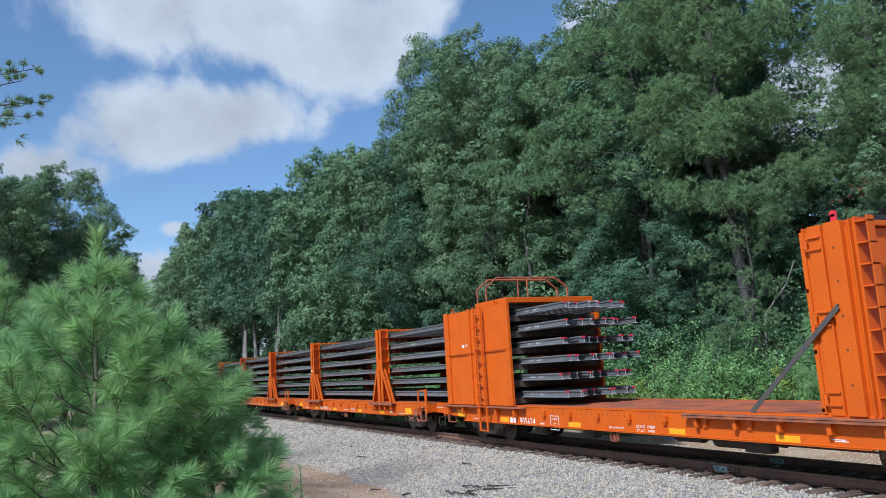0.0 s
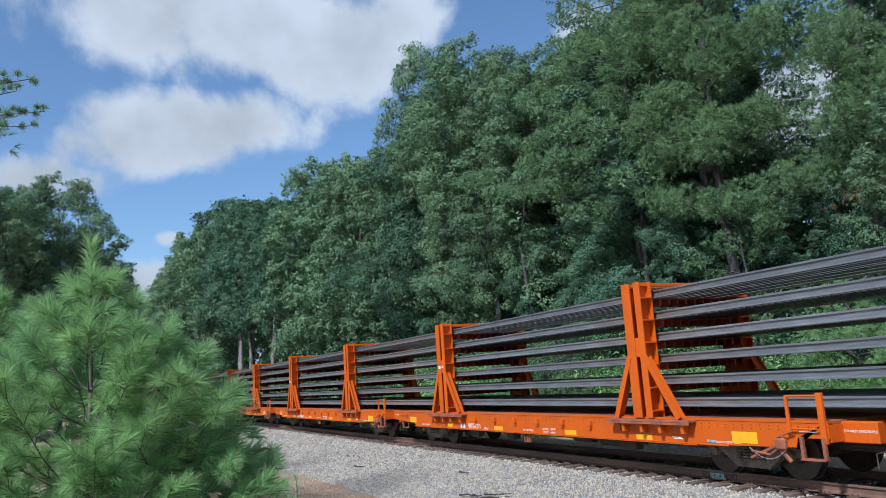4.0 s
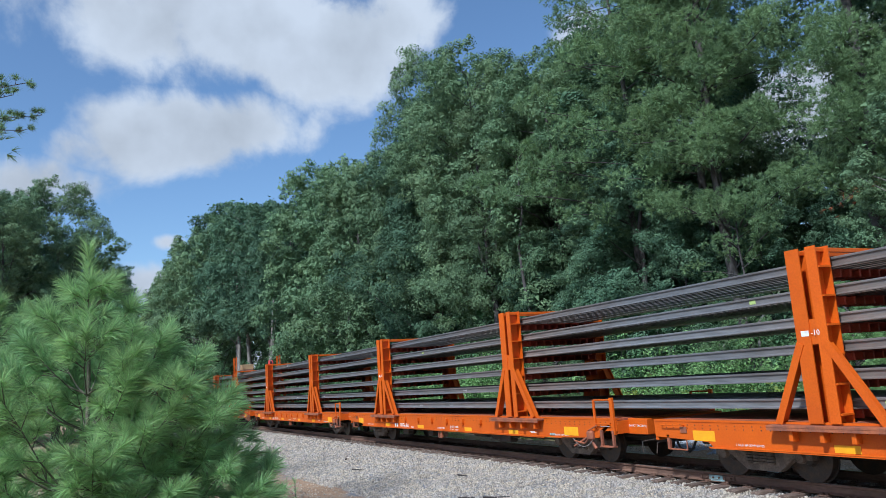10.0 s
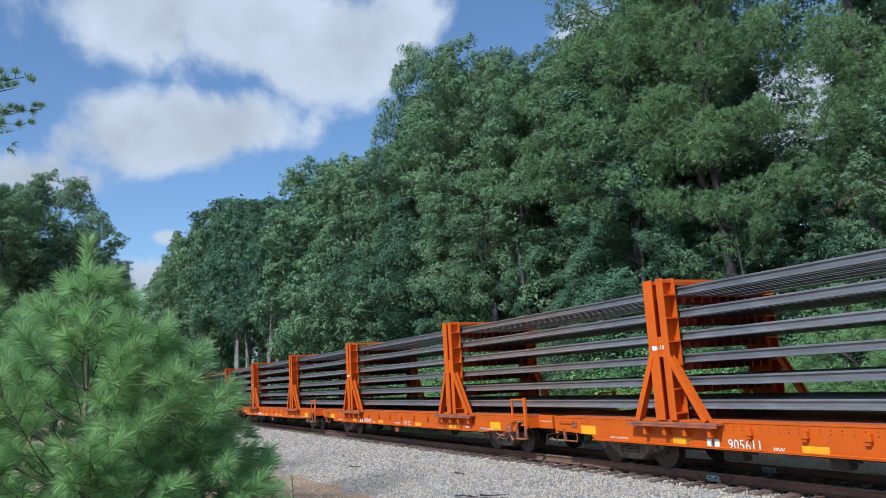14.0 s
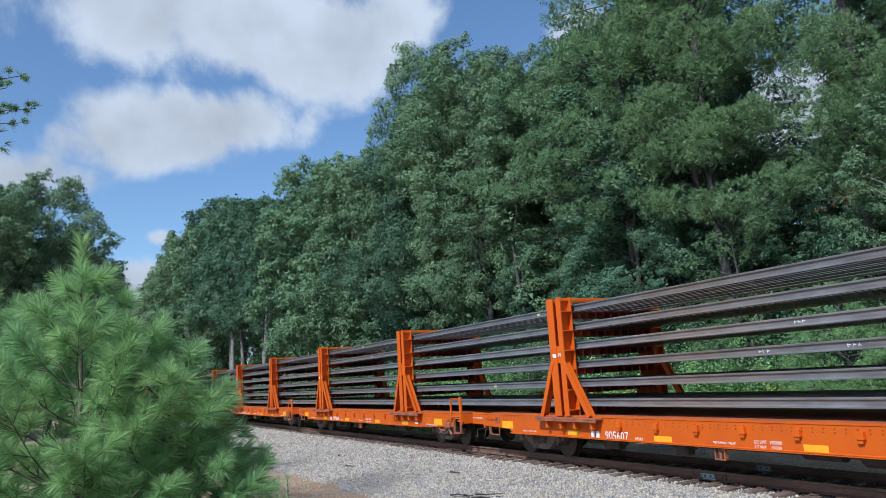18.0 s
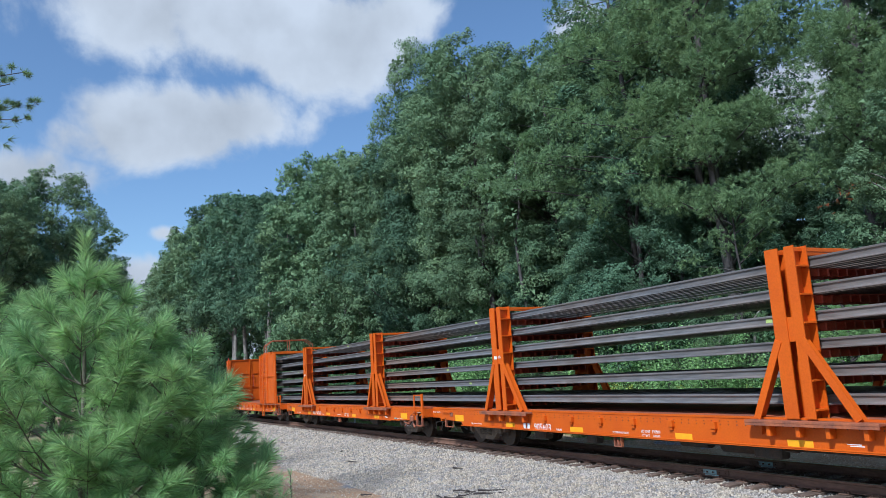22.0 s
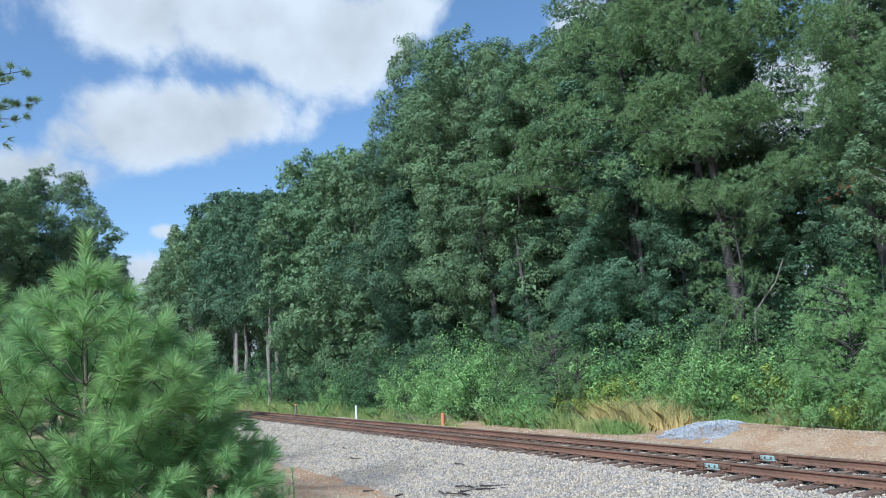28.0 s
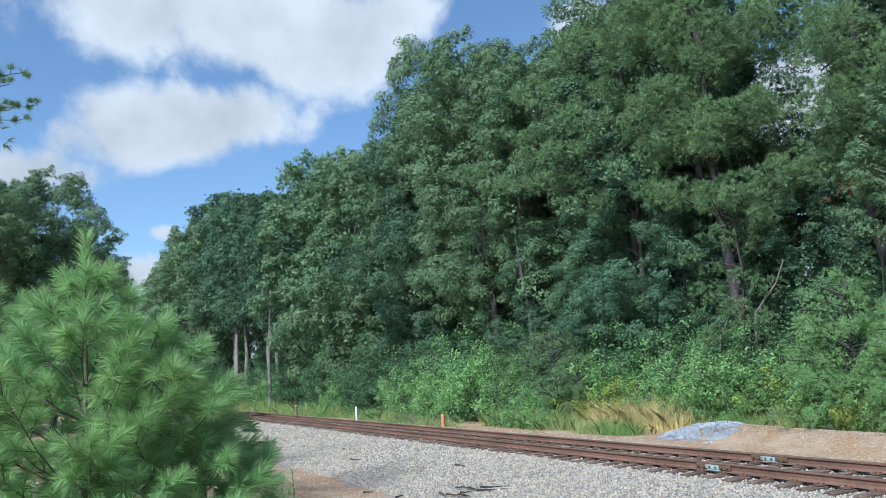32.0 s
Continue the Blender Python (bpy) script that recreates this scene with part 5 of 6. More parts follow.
def build_wood():
    rng = random.Random(21)
    gum_a = build_broadleaf(11, 22, 5.2, 0.12, 78, 115, 0.125, LEAF, BARK, "tall green hardwood with a dense leafy crown")
    gum_b = build_broadleaf(12, 22, 5.0, 0.26, 74, 115, 0.125, LEAF2, BARK, "tall hardwood with olive-green leaves and a bare lower trunk", lean=-0.04)
    gum_c = build_broadleaf(13, 22, 5.4, 0.08, 82, 115, 0.13, LEAF, BARK, "leafy hardwood clothed almost to the ground")
    far_a = build_broadleaf(14, 30, 6.5, 0.36, 60, 44, 0.25, LEAF, PALEBARK, "tall distant hardwood with a bare trunk")
    far_b = build_broadleaf(15, 30, 6.2, 0.12, 76, 44, 0.25, LEAF2, BARK, "tall distant hardwood with a full crown")
    mid_a = build_broadleaf(17, 22, 5.2, 0.10, 74, 60, 0.18, LEAF2, BARK, "green hardwood with a dense leafy crown")
    pine_a = build_pine(31, 25, 4.8, 0.32, 42, 13, 10, "tall pine with soft pads of needles")
    pine_b = build_pine(32, 25, 4.6, 0.28, 42, 13, 10, "tall dark pine with drooping boughs")
    pine_c = build_pine(37, 29, 3.6, 0.37, 28, 20, 15, "tall pine with broad rounded masses of needles on level boughs", length=0.20, width=0.017,
                        lobes=((1.7, -1.5, 13.5, 0.95), (1.4, -1.7, 12.5, 1.1), (-0.4, -1.5, 13.9, 0.95), (-3.1, -1.5, 15.3, 1.2), (3.4, -1.5, 10.3, 0.9), (-1.4, -1.6, 12.4, 1.0),
                               (-0.6, -1.9, 11.5, 0.8), (0.7, -2.0, 10.8, 0.8), (1.8, -2.0, 10.3, 0.8), (-3.0, -1.5, 11.4, 0.85), (0.0, -2.1, 10.0, 1.0), (1.6, -2.2, 9.6, 1.1),
                               (-1.6, -1.7, 10.2, 0.8), (-3.9, -1.3, 12.6, 0.8), (-2.3, -1.6, 8.5, 0.9), (-0.4, -1.8, 8.1, 0.8), (1.1, -1.9, 7.7, 0.8), (2.5, -1.9, 7.5, 0.8),
                               (3.8, -1.8, 7.6, 0.8), (4.8, -1.6, 7.7, 0.9), (0.3, -1.3, 16.4, 1.2), (-1.5, -1.4, 17.0, 1.2), (2.1, -1.2, 15.6, 1.1), (3.7, -1.2, 13.4, 0.9), (2.9, -1.5, 6.5, 0.7)))
    pine_d = build_pine(39, 27, 2.3, 0.36, 22, 20, 15, "tall dark pine at the near end of the wood", length=0.18, width=0.015,
                        lobes=((0.6, -2.1, 11.3, 1.3), (0.2, -2.2, 10.4, 0.8), (0.7, -2.3, 9.5, 1.0), (0.5, -2.3, 8.5, 1.1), (0.8, -2.2, 6.8, 0.9), (2.2, -1.8, 10.0, 1.0), (2.0, -1.8, 8.0, 1.0),
                               (-0.4, -2.0, 7.3, 0.8)))
    pine_e = build_pine(40, 8.5, 1.5, 0.30, 16, 20, 13, "slim dark pine below taller trees", length=0.18, width=0.016, mass=0.7)
    slim = build_pine(38, 14.2, 1.9, 0.74, 9, 20, 10, "slender pine among the hardwoods", mass=0.85)
    # edge of the wood, from the near end to the far one: kind, x, y, height
    near = {gum_a: 22, gum_b: 22, gum_c: 22, far_a: 30, far_b: 30, pine_a: 25, pine_b: 25, pine_c: 29, pine_d: 27, pine_e: 8.5, slim: 14.2, mid_a: 22}
    edge = [(pine_b, -11.9, 24.0, 28), (pine_d, -14.4, 22.6, 27), (gum_c, -9.6, 21.6, 11.5), (pine_c, -20.2, 22.0, 29), (slim, -30.7, 19.6, 14.2), (pine_a, -23.4, 23.6, 27), (gum_c, -19.2, 26.6, 9.5), (pine_e, -18.9, 20.7, 7.4), (gum_c, -20.6, 23.9, 8.4), (gum_b, -36.0, 20.9, 17.5), (pine_a, -26.8, 22.6, 25),
            (gum_c, -25.4, 22.6, 14), (gum_b, -30.4, 21.9, 18.6), (pine_b, -33.4, 24.0, 20), (gum_b, -33.0, 22.8, 17.4), (gum_b, -37.2, 21.6, 22.2), (gum_b, -41.6, 22.6, 22.4), (gum_c, -27.4, 21.8, 10.5), (gum_a, -23.6, 22.8, 9.6), (gum_c, -31.4, 20.6, 9.0),
            (gum_c, -45.4, 21.8, 21.6), (gum_c, -46.4, 23.4, 21.0), (mid_a, -53.6, 22.0, 20.2), (mid_a, -58.0, 21.4, 20.6), (mid_a, -62.0, 21.0, 22.2), (mid_a, -69.0, 21.2, 24.3),
            (far_a, -77.0, 20.6, 22.5), (far_a, -84.0, 20.8, 24.5), (far_a, -91.5, 21.3, 26.5), (far_a, -97.0, 20.3, 27.4), (far_a, -105.7, 20.6, 30.0), (far_b, -116.8, 20.2, 31.0),
            (far_a, -126.5, 21.2, 33.2), (far_b, -137.4, 20.4, 33.6), (far_b, -149.2, 20.5, 34.0), (far_b, -162.0, 21.1, 35.0), (far_b, -176.0, 21.1, 34.4), (far_b, -191.0, 20.4, 32.4),
            (far_b, -208.0, 21.1, 34.2), (far_b, -224.0, 20.4, 32.3), (far_b, -242.0, 20.6, 33.0)]
    rear = [(gum_b, -12.8, 26.8, 24), (gum_a, -27.0, 27.2, 24.5), (gum_c, -31.5, 26.6, 21.5), (far_b, -82.0, 26.0, 21), (far_b, -98.0, 26.5, 24), (far_b, -126.0, 27.0, 28), (far_b, -142.0, 27.0, 29), (far_b, -112.0, 33.0, 28), (far_b, -90.0, 33.0, 24), (gum_c, -15.4, 27.2, 15), (gum_c, -18.6, 27.8, 10.5), (mid_a, -22.0, 26.4, 11), (mid_a, -12.2, 26.6, 14), (mid_a, -25.0, 26.6, 17), (mid_a, -9.8, 24.0, 13), (gum_c, -12.0, 30.0, 19), (far_b, -16.5, 31.0, 22), (gum_a, -20.6, 30.6, 12), (gum_a, -28.6, 27.6, 22), (gum_c, -34.8, 27.6, 21), (far_b, -37.5, 28.2, 21.5), (far_b, -45.3, 28.9, 24.7), (far_b, -53.7, 26.9, 25.6),
            (far_b, -62.3, 26.6, 21.4), (far_b, -76.0, 28.4, 25.0), (far_b, -92.0, 28.7, 28.0), (far_b, -112.7, 27.7, 29.2), (far_b, -40.5, 35.5, 24), (far_b, -61.6, 34.9, 28.2), (far_b, -13.0, 37.0, 22), (far_b, -20.0, 38.5, 16)]
    used = set()
    for kind, x, y, h in edge + rear:
        s = h / near[kind] * (0.98 if kind in (far_a, far_b) else 1.0)
        turn = 0 if kind in (pine_c, pine_d) else rng.uniform(0, 360)
        if kind in used:
            plant(kind, x, y, s, turn)
        else:
            used.add(kind)
            move_to(kind, x, y, s, turn)
    plant(gum_b, -47.4, 22.4, 0.86, 210, 1.38)
    # trees across the way, on the near side of the track
    for kind, x, y, h, t in ((gum_b, -52.0, -0.6, 15.8, 40), (mid_a, -58.0, -7.5, 17, 160), (mid_a, -58.0, 1.3, 14.0, 250), (gum_b, -48.0, -3.4, 13.6, 10), (gum_b, -50.0, 1.9, 9.8, 90), (mid_a, -56.0, -4.0, 16.0, 200), (gum_b, -47.0, -4.6, 14.2, 110), (far_b, -92.0, -1.0, 18, 20),
                             (mid_a, -64.0, -14.0, 18, 70), (gum_a, -52.5, -2.9, 15.0, 300), (far_b, -120.0, 0.0, 20, 170)):
        plant(kind, x, y, h / near[kind] * 1.03, t)
    # a pale-leaved hardwood leaning out at the near end, and one dead bough
    pale = build_broadleaf(16, 10.5, 2.2, 0.55, 26, 90, 0.075, LEAF2, PALEBARK, "slim hardwood with pale green leaves")
    move_to(pale, -11.7, 19.5, 0.86, 40)
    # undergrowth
    sh = [build_shrub(51, 3.4, 1.9, 520, 0.095, SHRUBLEAF, "bright green leafy shrub beside the track", 20), build_shrub(52, 2.4, 1.6, 440, 0.105, SHADELEAF, "leafy shrub with leaves darkened for shade below the trees", 18),
          build_shrub(53, 4.6, 2.0, 540, 0.10, SHADELEAF, "tall tangled shrub hung with vines, leaves darkened for shade", 24), build_shrub(54, 2.0, 1.0, 420, 0.07, YELLOWLEAF, "slender yellow-green sapling among dry grass", 14),
          build_shrub(55, 0.85, 0.8, 280, 0.055, SHRUBLEAF, "low soft green weed clump", 14, "weed_clump")]
    young = build_pine(33, 5.0, 1.5, 0.04, 54, 26, 16, "young dark-green pine at the edge of the wood", length=0.15, width=0.008, mass=0.42)
    bright = build_pine(34, 4.4, 1.4, 0.04, 54, 28, 16, "young bright-green pine at the edge of the wood", mat=NEEDLE3, length=0.15, width=0.008, mass=0.42)
    spots = [(0, -38.5, 19.3, 1.25), (0, -36.0, 19.0, 1.35), (0, -33.6, 19.4, 1.3), (2, -41.5, 19.2, 1.1), (2, -31.0, 19.9, 1.15), (0, -44.6, 18.6, 0.9), (1, -47.5, 18.4, 1.2), (2, -51.0, 19.0, 1.3),
             (0, -55.5, 18.6, 1.0), (2, -60.0, 19.2, 1.4), (1, -65.0, 18.6, 1.3), (2, -72.0, 19.0, 1.4), (0, -79.0, 18.6, 1.2), (2, -88.0, 18.8, 1.6), (1, -98.0, 18.4, 1.8), (2, -110.0, 18.8, 1.8),
             (2, -125.0, 18.6, 2.0), (2, -143.0, 18.6, 2.2), (0, -28.4, 20.6, 1.0), (3, -25.6, 19.6, 1.25), (3, -24.4, 19.8, 1.35), (3, -22.9, 20.0, 1.0), (2, -27.0, 21.2, 1.1), (2, -23.8, 21.4, 1.15),
             (1, -21.6, 20.6, 1.1), (0, -20.4, 20.4, 1.0), (0, -18.8, 20.8, 0.95), (1, -17.5, 21.2, 1.2), (3, -17.0, 20.4, 1.0), (0, -16.0, 21.0, 1.0), (3, -14.6, 20.4, 0.95), (0, -13.4, 20.8, 1.05),
             (0, -11.8, 20.6, 1.1), (2, -12.6, 22.0, 1.1), (1, -10.0, 20.8, 1.3), (2, -17.0, 22.4, 1.0), (2, -19.2, 21.3, 0.95), (2, -22.6, 22.8, 1.1), (2, -15.2, 22.0, 1.3), (0, -32.6, 18.6, 1.35),
             (4, -29.2, 17.2, 1.1), (4, -28.0, 17.5, 1.3), (4, -26.6, 17.3, 1.0), (4, -18.6, 19.2, 0.7), (4, -16.6, 19.6, 0.7), (4, -11.4, 19.4, 0.9), (4, -36.0, 16.6, 0.8), (4, -39.0, 16.4, 0.8), (4, -43.0, 16.2, 0.9), (4, -47.0, 16.0, 1.0), (4, -51.0, 15.8, 1.1), (4, -56.0, 15.8, 1.2),
             (3, -19.2, 20.2, 1.1), (3, -12.0, 20.0, 1.0), (1, -34.5, 18.4, 0.8), (1, -31.8, 18.6, 0.9), (1, -29.6, 19.2, 1.0), (2, -46.0, 20.5, 1.4), (2, -36.0, 20.6, 1.5), (0, -40.8, 18.5, 1.2), (0, -37.4, 18.2, 1.0), (0, -34.8, 17.9, 0.9), (0, -30.2, 18.4, 0.9), (0, -22.0, 19.6, 0.8), (0, -19.6, 19.9, 0.95),
             (0, -17.4, 20.2, 0.9), (0, -14.8, 20.0, 0.8), (3, -21.2, 19.4, 1.0), (3, -16.2, 19.8, 1.2), (3, -26.8, 19.2, 1.1), (3, -23.6, 19.3, 1.15), (3, -25.0, 19.0, 0.9), (0, -20.6, 19.3, 0.55), (0, -18.2, 19.7, 0.6), (3, -14.2, 19.2, 0.8), (3, -18.0, 20.0, 1.1), (0, -13.2, 19.4, 0.55), (0, -15.2, 19.5, 0.6), (0, -28.6, 18.2, 0.6), (0, -26.0, 20.4, 1.1), (0, -23.6, 20.6, 1.15), (1, -49.0, 17.6, 0.9), (0, -52.4, 17.4, 0.9)]
    placed = set()
    for k, x, y, s in spots:
        t = rng.uniform(0, 360)
        if k in placed:
            plant(sh[k], x, y, s, t)
        else:
            placed.add(k)
            move_to(sh[k], x, y, s, t)
    move_to(young, -27.6, 18.7, 0.82, 30)
    move_to(bright, -14.2, 19.6, 1.0, 80)
    for x, y, sc in ((-12.7, 19.5, 0.8), (-11.2, 19.8, 0.95), (-15.6, 19.7, 0.6), (-13.1, 20.4, 0.95), (-18.9, 20.0, 0.45)):
        plant(bright, x, y, sc, rng.uniform(0, 360))
    for x, y, sc in ((-30.3, 18.3, 0.62), (-29.0, 18.9, 0.72), (-26.3, 19.0, 0.6), (-31.6, 18.2, 0.5)):
        plant(young, x, y, sc, rng.uniform(0, 360))


build_wood()


def build_sapling(seed, x, y, H, R, z0, label, density=1.0, slope=0.34, needle=0.13):
    """A young pine: a leader, whorls of rising boughs, and bottle-brush shoots of long needles on them."""
    rng, rg = random.Random(seed), np.random.default_rng(seed)
    tree = tagged(new("young_pine"), label, "young pine", group="young pines by the track")
    tree.matrix_basis = pose(x, y, z0)
    paths = [([(0, 0, -0.2), (0.01, 0, H * 0.3), (-0.01, 0.01, H * 0.7), (0, 0, H - 0.08)], [0.034, 0.025, 0.013, 0.004])]
    P, A, W = [], [], []

    def shoot(p, q, thick=1.0):
        """Needles all along a shoot from p to q, closing forward at its tip."""
        p, q = np.array(p), np.array(q)
        L = float(np.linalg.norm(q - p))
        n = max(6, int(L / 0.0042 * thick * density))
        f = rg.random((n, 1)) ** 0.8
        P.append(p + (q - p) * f)
        A.append(np.repeat(unit((q - p)[None]), n, 0))
        W.append(1.15 - 0.45 * f ** 1.5)

    shoot((0, 0, H - 0.55), (0, 0, H - 0.06), 1.2)
    z = 0.10
    while z < H - 0.42:
        n = rng.randint(4, 6)
        turn = rng.uniform(0, 6.3)
        for k in range(n):
            th = turn + k * 2 * math.pi / n + rng.uniform(-0.35, 0.35)
            L = min(R, slope * (H - z) ** 1.5 * rng.uniform(0.8, 1.15)) * rng.uniform(0.85, 1.1) + 0.02
            rise = min(L * (rng.uniform(0.4, 0.7) + 1.1 * (z / H) ** 2), 0.5 * (H - z))
            out, side = Vector((math.cos(th), math.sin(th), 0)), Vector((-math.sin(th), math.cos(th), 0))
            root = Vector((0, 0, z))
            pts = [root + out * L * t + Vector((0, 0, rise * t ** 1.5)) + side * L * rng.uniform(-0.03, 0.03) for t in (0, 0.3, 0.55, 0.8, 1.0)]
            paths.append((pts, [0.004 + 0.006 * L, 0.004 + 0.004 * L, 0.0045, 0.0035, 0.002]))
            shoot(pts[2].lerp(pts[3], 0.4), pts[4], 0.8)
            tip = (pts[4] - pts[3]).normalized()
            shoot(pts[4] - tip * 0.05, pts[4] + tip * 0.06, 1.3)
            for j in range(int(2 + L * 14 * density)):      # side shoots, upswept
                f = rng.uniform(0.35, 0.92)
                i = min(3, int(f * 4))
                p = pts[i].lerp(pts[i + 1], f * 4 - i)
                dd = (out * rng.uniform(0.35, 0.8) + side * rng.choice((-1, 1)) * rng.uniform(0.35, 0.9) + Vector((0, 0, rng.uniform(0.15, 0.85)))).normalized()
                ln = rng.uniform(0.10, 0.22) * min(1, 0.4 + (H - z) / 1.6)
                paths.append(([p, p + dd * ln], [0.0035, 0.002]))
                shoot(p + dd * ln * 0.5, p + dd * ln, 1.5)
        z += rng.uniform(0.2, 0.29) if z > 0.8 else 0.17
    P, A, W = np.concatenate(P), np.concatenate(A), np.concatenate(W)
    P, A, W = np.repeat(P, 5, 0), np.repeat(A, 5, 0), np.repeat(W, 5, 0)
    m = len(P)
    side = unit(np.cross(A, rg.normal(size=(m, 3))))
    ang = W * rg.uniform(0.40, 1.10, (m, 1))
    way = unit(A * np.cos(ang) + side * np.sin(ang))
    ln = needle * rg.uniform(0.75, 1.12, (m, 1))
    wide = unit(np.cross(way, rg.normal(size=(m, 3)))) * 0.0011
    mid, tip = P + way * ln * 0.55, P + way * ln
    tip[:, 2:] -= ln * 0.10
    V = np.stack([P + wide, P - wide, mid - wide, tip, mid + wide], 1).reshape(-1, 3)
    o = new("needles", fast_mesh("needles", V, np.arange(5 * m).reshape(-1, 5), NEEDLE2))
    o.parent = tree
    V, F = tube(paths, 5)
    link("stem", V, F, TWIG, tree, smooth=True)
    return tree


build_sapling(71, -5.42, 0.09, 3.03, 0.95, 0.2, "young bushy pine with long soft needles beside the track", 0.95, slope=0.31)
build_sapling(72, -5.24, 0.57, 2.50, 0.60, 0.2, "young pine with long needles beside a larger one", 0.9, slope=0.38)
build_sapling(73, -7.40, -0.62, 3.10, 1.25, 0.2, "young bushy pine standing behind another", 0.9, slope=0.5)
build_sapling(74, -5.35, 0.80, 2.10, 0.36, 0.15, "small young pine with pale needle tips", 0.8)
build_sapling(77, -8.60, 0.55, 3.25, 0.40, 0.0, "thin young pine behind bushier ones", 0.5, slope=0.2)
build_sapling(75, -7.50, 1.70, 1.42, 0.13, ground_z(-7.5, 1.70) - 0.03, "thin dark pine seedling", 0.32, needle=0.08)
build_sapling(76, -8.30, 2.16, 1.18, 0.10, ground_z(-8.3, 2.16) - 0.03, "thin pine seedling on bare earth", 0.28, needle=0.07)
build_sapling(78, -7.70, 1.90, 1.08, 0.10, ground_z(-7.7, 1.90) - 0.03, "thin dark pine seedling", 0.28, needle=0.07)


def build_overhang():
    """A pine whose bough reaches in from the side."""
    tree = build_pine(36, 15, 2.3, 0.42, 34, 8, 10, "tall pine with sparse boughs by the track", length=0.2, width=0.016, mass=0.6)
    move_to(tree, -15.2, -3.9, 1.0, 20)
    rng, rg = random.Random(5), np.random.default_rng(5)
    paths, P, A = [], [], []
    back = tree.matrix_basis.inverted()
    for tip, n in (((-13.67, -0.50, 6.98), 9), ((-13.46, -0.73, 7.44), 8), ((-13.76, -0.74, 6.72), 6), ((-13.56, -0.92, 7.24), 6)):
        pts, rad = limb(back @ Vector((-15.1, -3.8, tip[2] - 0.5)), back @ Vector(tip), 0.03, 0.006, rng, 0.05, 6)
        paths.append((pts, rad))
        for k in range(n):
            f = 1 - 0.24 * k / n
            p = Vector(pts[0]).lerp(pts[-1], f)
            e = p + Vector((rng.uniform(-0.12, 0.12), rng.uniform(-0.10, 0.10), rng.uniform(0.02, 0.15)))
            paths.append(([p, e], [0.006, 0.003]))
            m = 34
            P.append(np.array(e) + rg.normal(size=(m, 3)) * 0.02)
            A.append(unit(np.repeat(np.array(e - p)[None], m, 0) + rg.normal(size=(m, 3)) * 0.05))
    V, F = needles(np.concatenate(P), np.concatenate(A), 0.105, 0.0055, rg, 5, open_=(0.2, 1.2))
    o = new("bough_needles", fast_mesh("bough_needles", V, F, NEEDLE))
    o.parent = tree
    V, F = tube(paths, 5)
    link("bough", V, F, BARK, tree, smooth=True)
    plant(tree, -22.0, -6.0, 1.1, 200)


build_overhang()


# ---- ballast, grass, litter ----
def build_stones(name, boxes, mat, label, category, seed, zoff=0.0, height=None):
    """Angular stones scattered over areas (x0, x1, y0, y1, per square metre, size)."""
    rg = np.random.default_rng(seed)
    octa = np.array([(1, 0, 0), (-1, 0, 0), (0, 1, 0), (0, -1, 0), (0, 0, 1), (0, 0, -1)], float) * 0.62
    tris = np.array([(0, 2, 4), (2, 1, 4), (1, 3, 4), (3, 0, 4), (2, 0, 5), (1, 2, 5), (3, 1, 5), (0, 3, 5)])
    VV, FF, base = [], [], 0
    for x0, x1, y0, y1, dens, size in boxes:
        n = int((x1 - x0) * (y1 - y0) * dens)
        x, y = rg.uniform(x0, x1, n), rg.uniform(y0, y1, n)
        zf = height or ground_z
        z = np.array([zf(a, b) for a, b in zip(x, y)])
        keep = z > -50
        x, y, z = x[keep], y[keep], z[keep]
        n = len(x)
        v = octa[None] + rg.uniform(-0.22, 0.22, (n, 6, 3))
        v *= (size * rg.uniform(0.6, 1.35, (n, 1, 1))) * np.stack([rg.uniform(0.8, 1.3, n), rg.uniform(0.7, 1.0, n), rg.uniform(0.5, 0.85, n)], 1)[:, None]
        q = unit(rg.normal(size=(n, 4)))
        w, a, b, c = q.T
        Rm = np.stack([1 - 2 * (b * b + c * c), 2 * (a * b - w * c), 2 * (a * c + w * b), 2 * (a * b + w * c), 1 - 2 * (a * a + c * c), 2 * (b * c - w * a),
                       2 * (a * c - w * b), 2 * (b * c + w * a), 1 - 2 * (a * a + b * b)], 1).reshape(n, 3, 3)
        v = np.einsum("nij,nkj->nki", Rm, v) + np.stack([x, y, z + zoff + size * 0.12], 1)[:, None]
        VV.append(v.reshape(-1, 3))
        FF.append((tris[None] + (np.arange(n) * 6)[:, None, None]).reshape(-1, 3) + base)
        base += n * 6
    ob = new(name, fast_mesh(name, np.concatenate(VV), np.concatenate(FF), mat))
    return tagged(ob, label, category, kind="stuff")


build_stones("ballast", [(-11, -4.5, 9.4, 11.0, 700, 0.046), (-15, -11, 8.0, 11.0, 650, 0.048), (-22, -15, 7.0, 11.0, 480, 0.052), (-32, -22, 6.8, 11.0, 250, 0.066), (-50, -32, 6.4, 11.0, 110, 0.09), (-80, -50, 6.4, 11.0, 30, 0.16),
                         (-24, -5, 11.0, 13.7, 300, 0.055), (-45, -24, 11.0, 13.7, 110, 0.07), (-24, -6, 13.6, 15.3, 230, 0.045), (-55, -24, 13.6, 15.2, 80, 0.07), (-22, -12, 5.8, 7.0, 18, 0.04),
                         (-32, -18, 5.4, 6.8, 14, 0.045)],
             BALLAST, "pale grey crushed granite ballast", "ballast", 5)


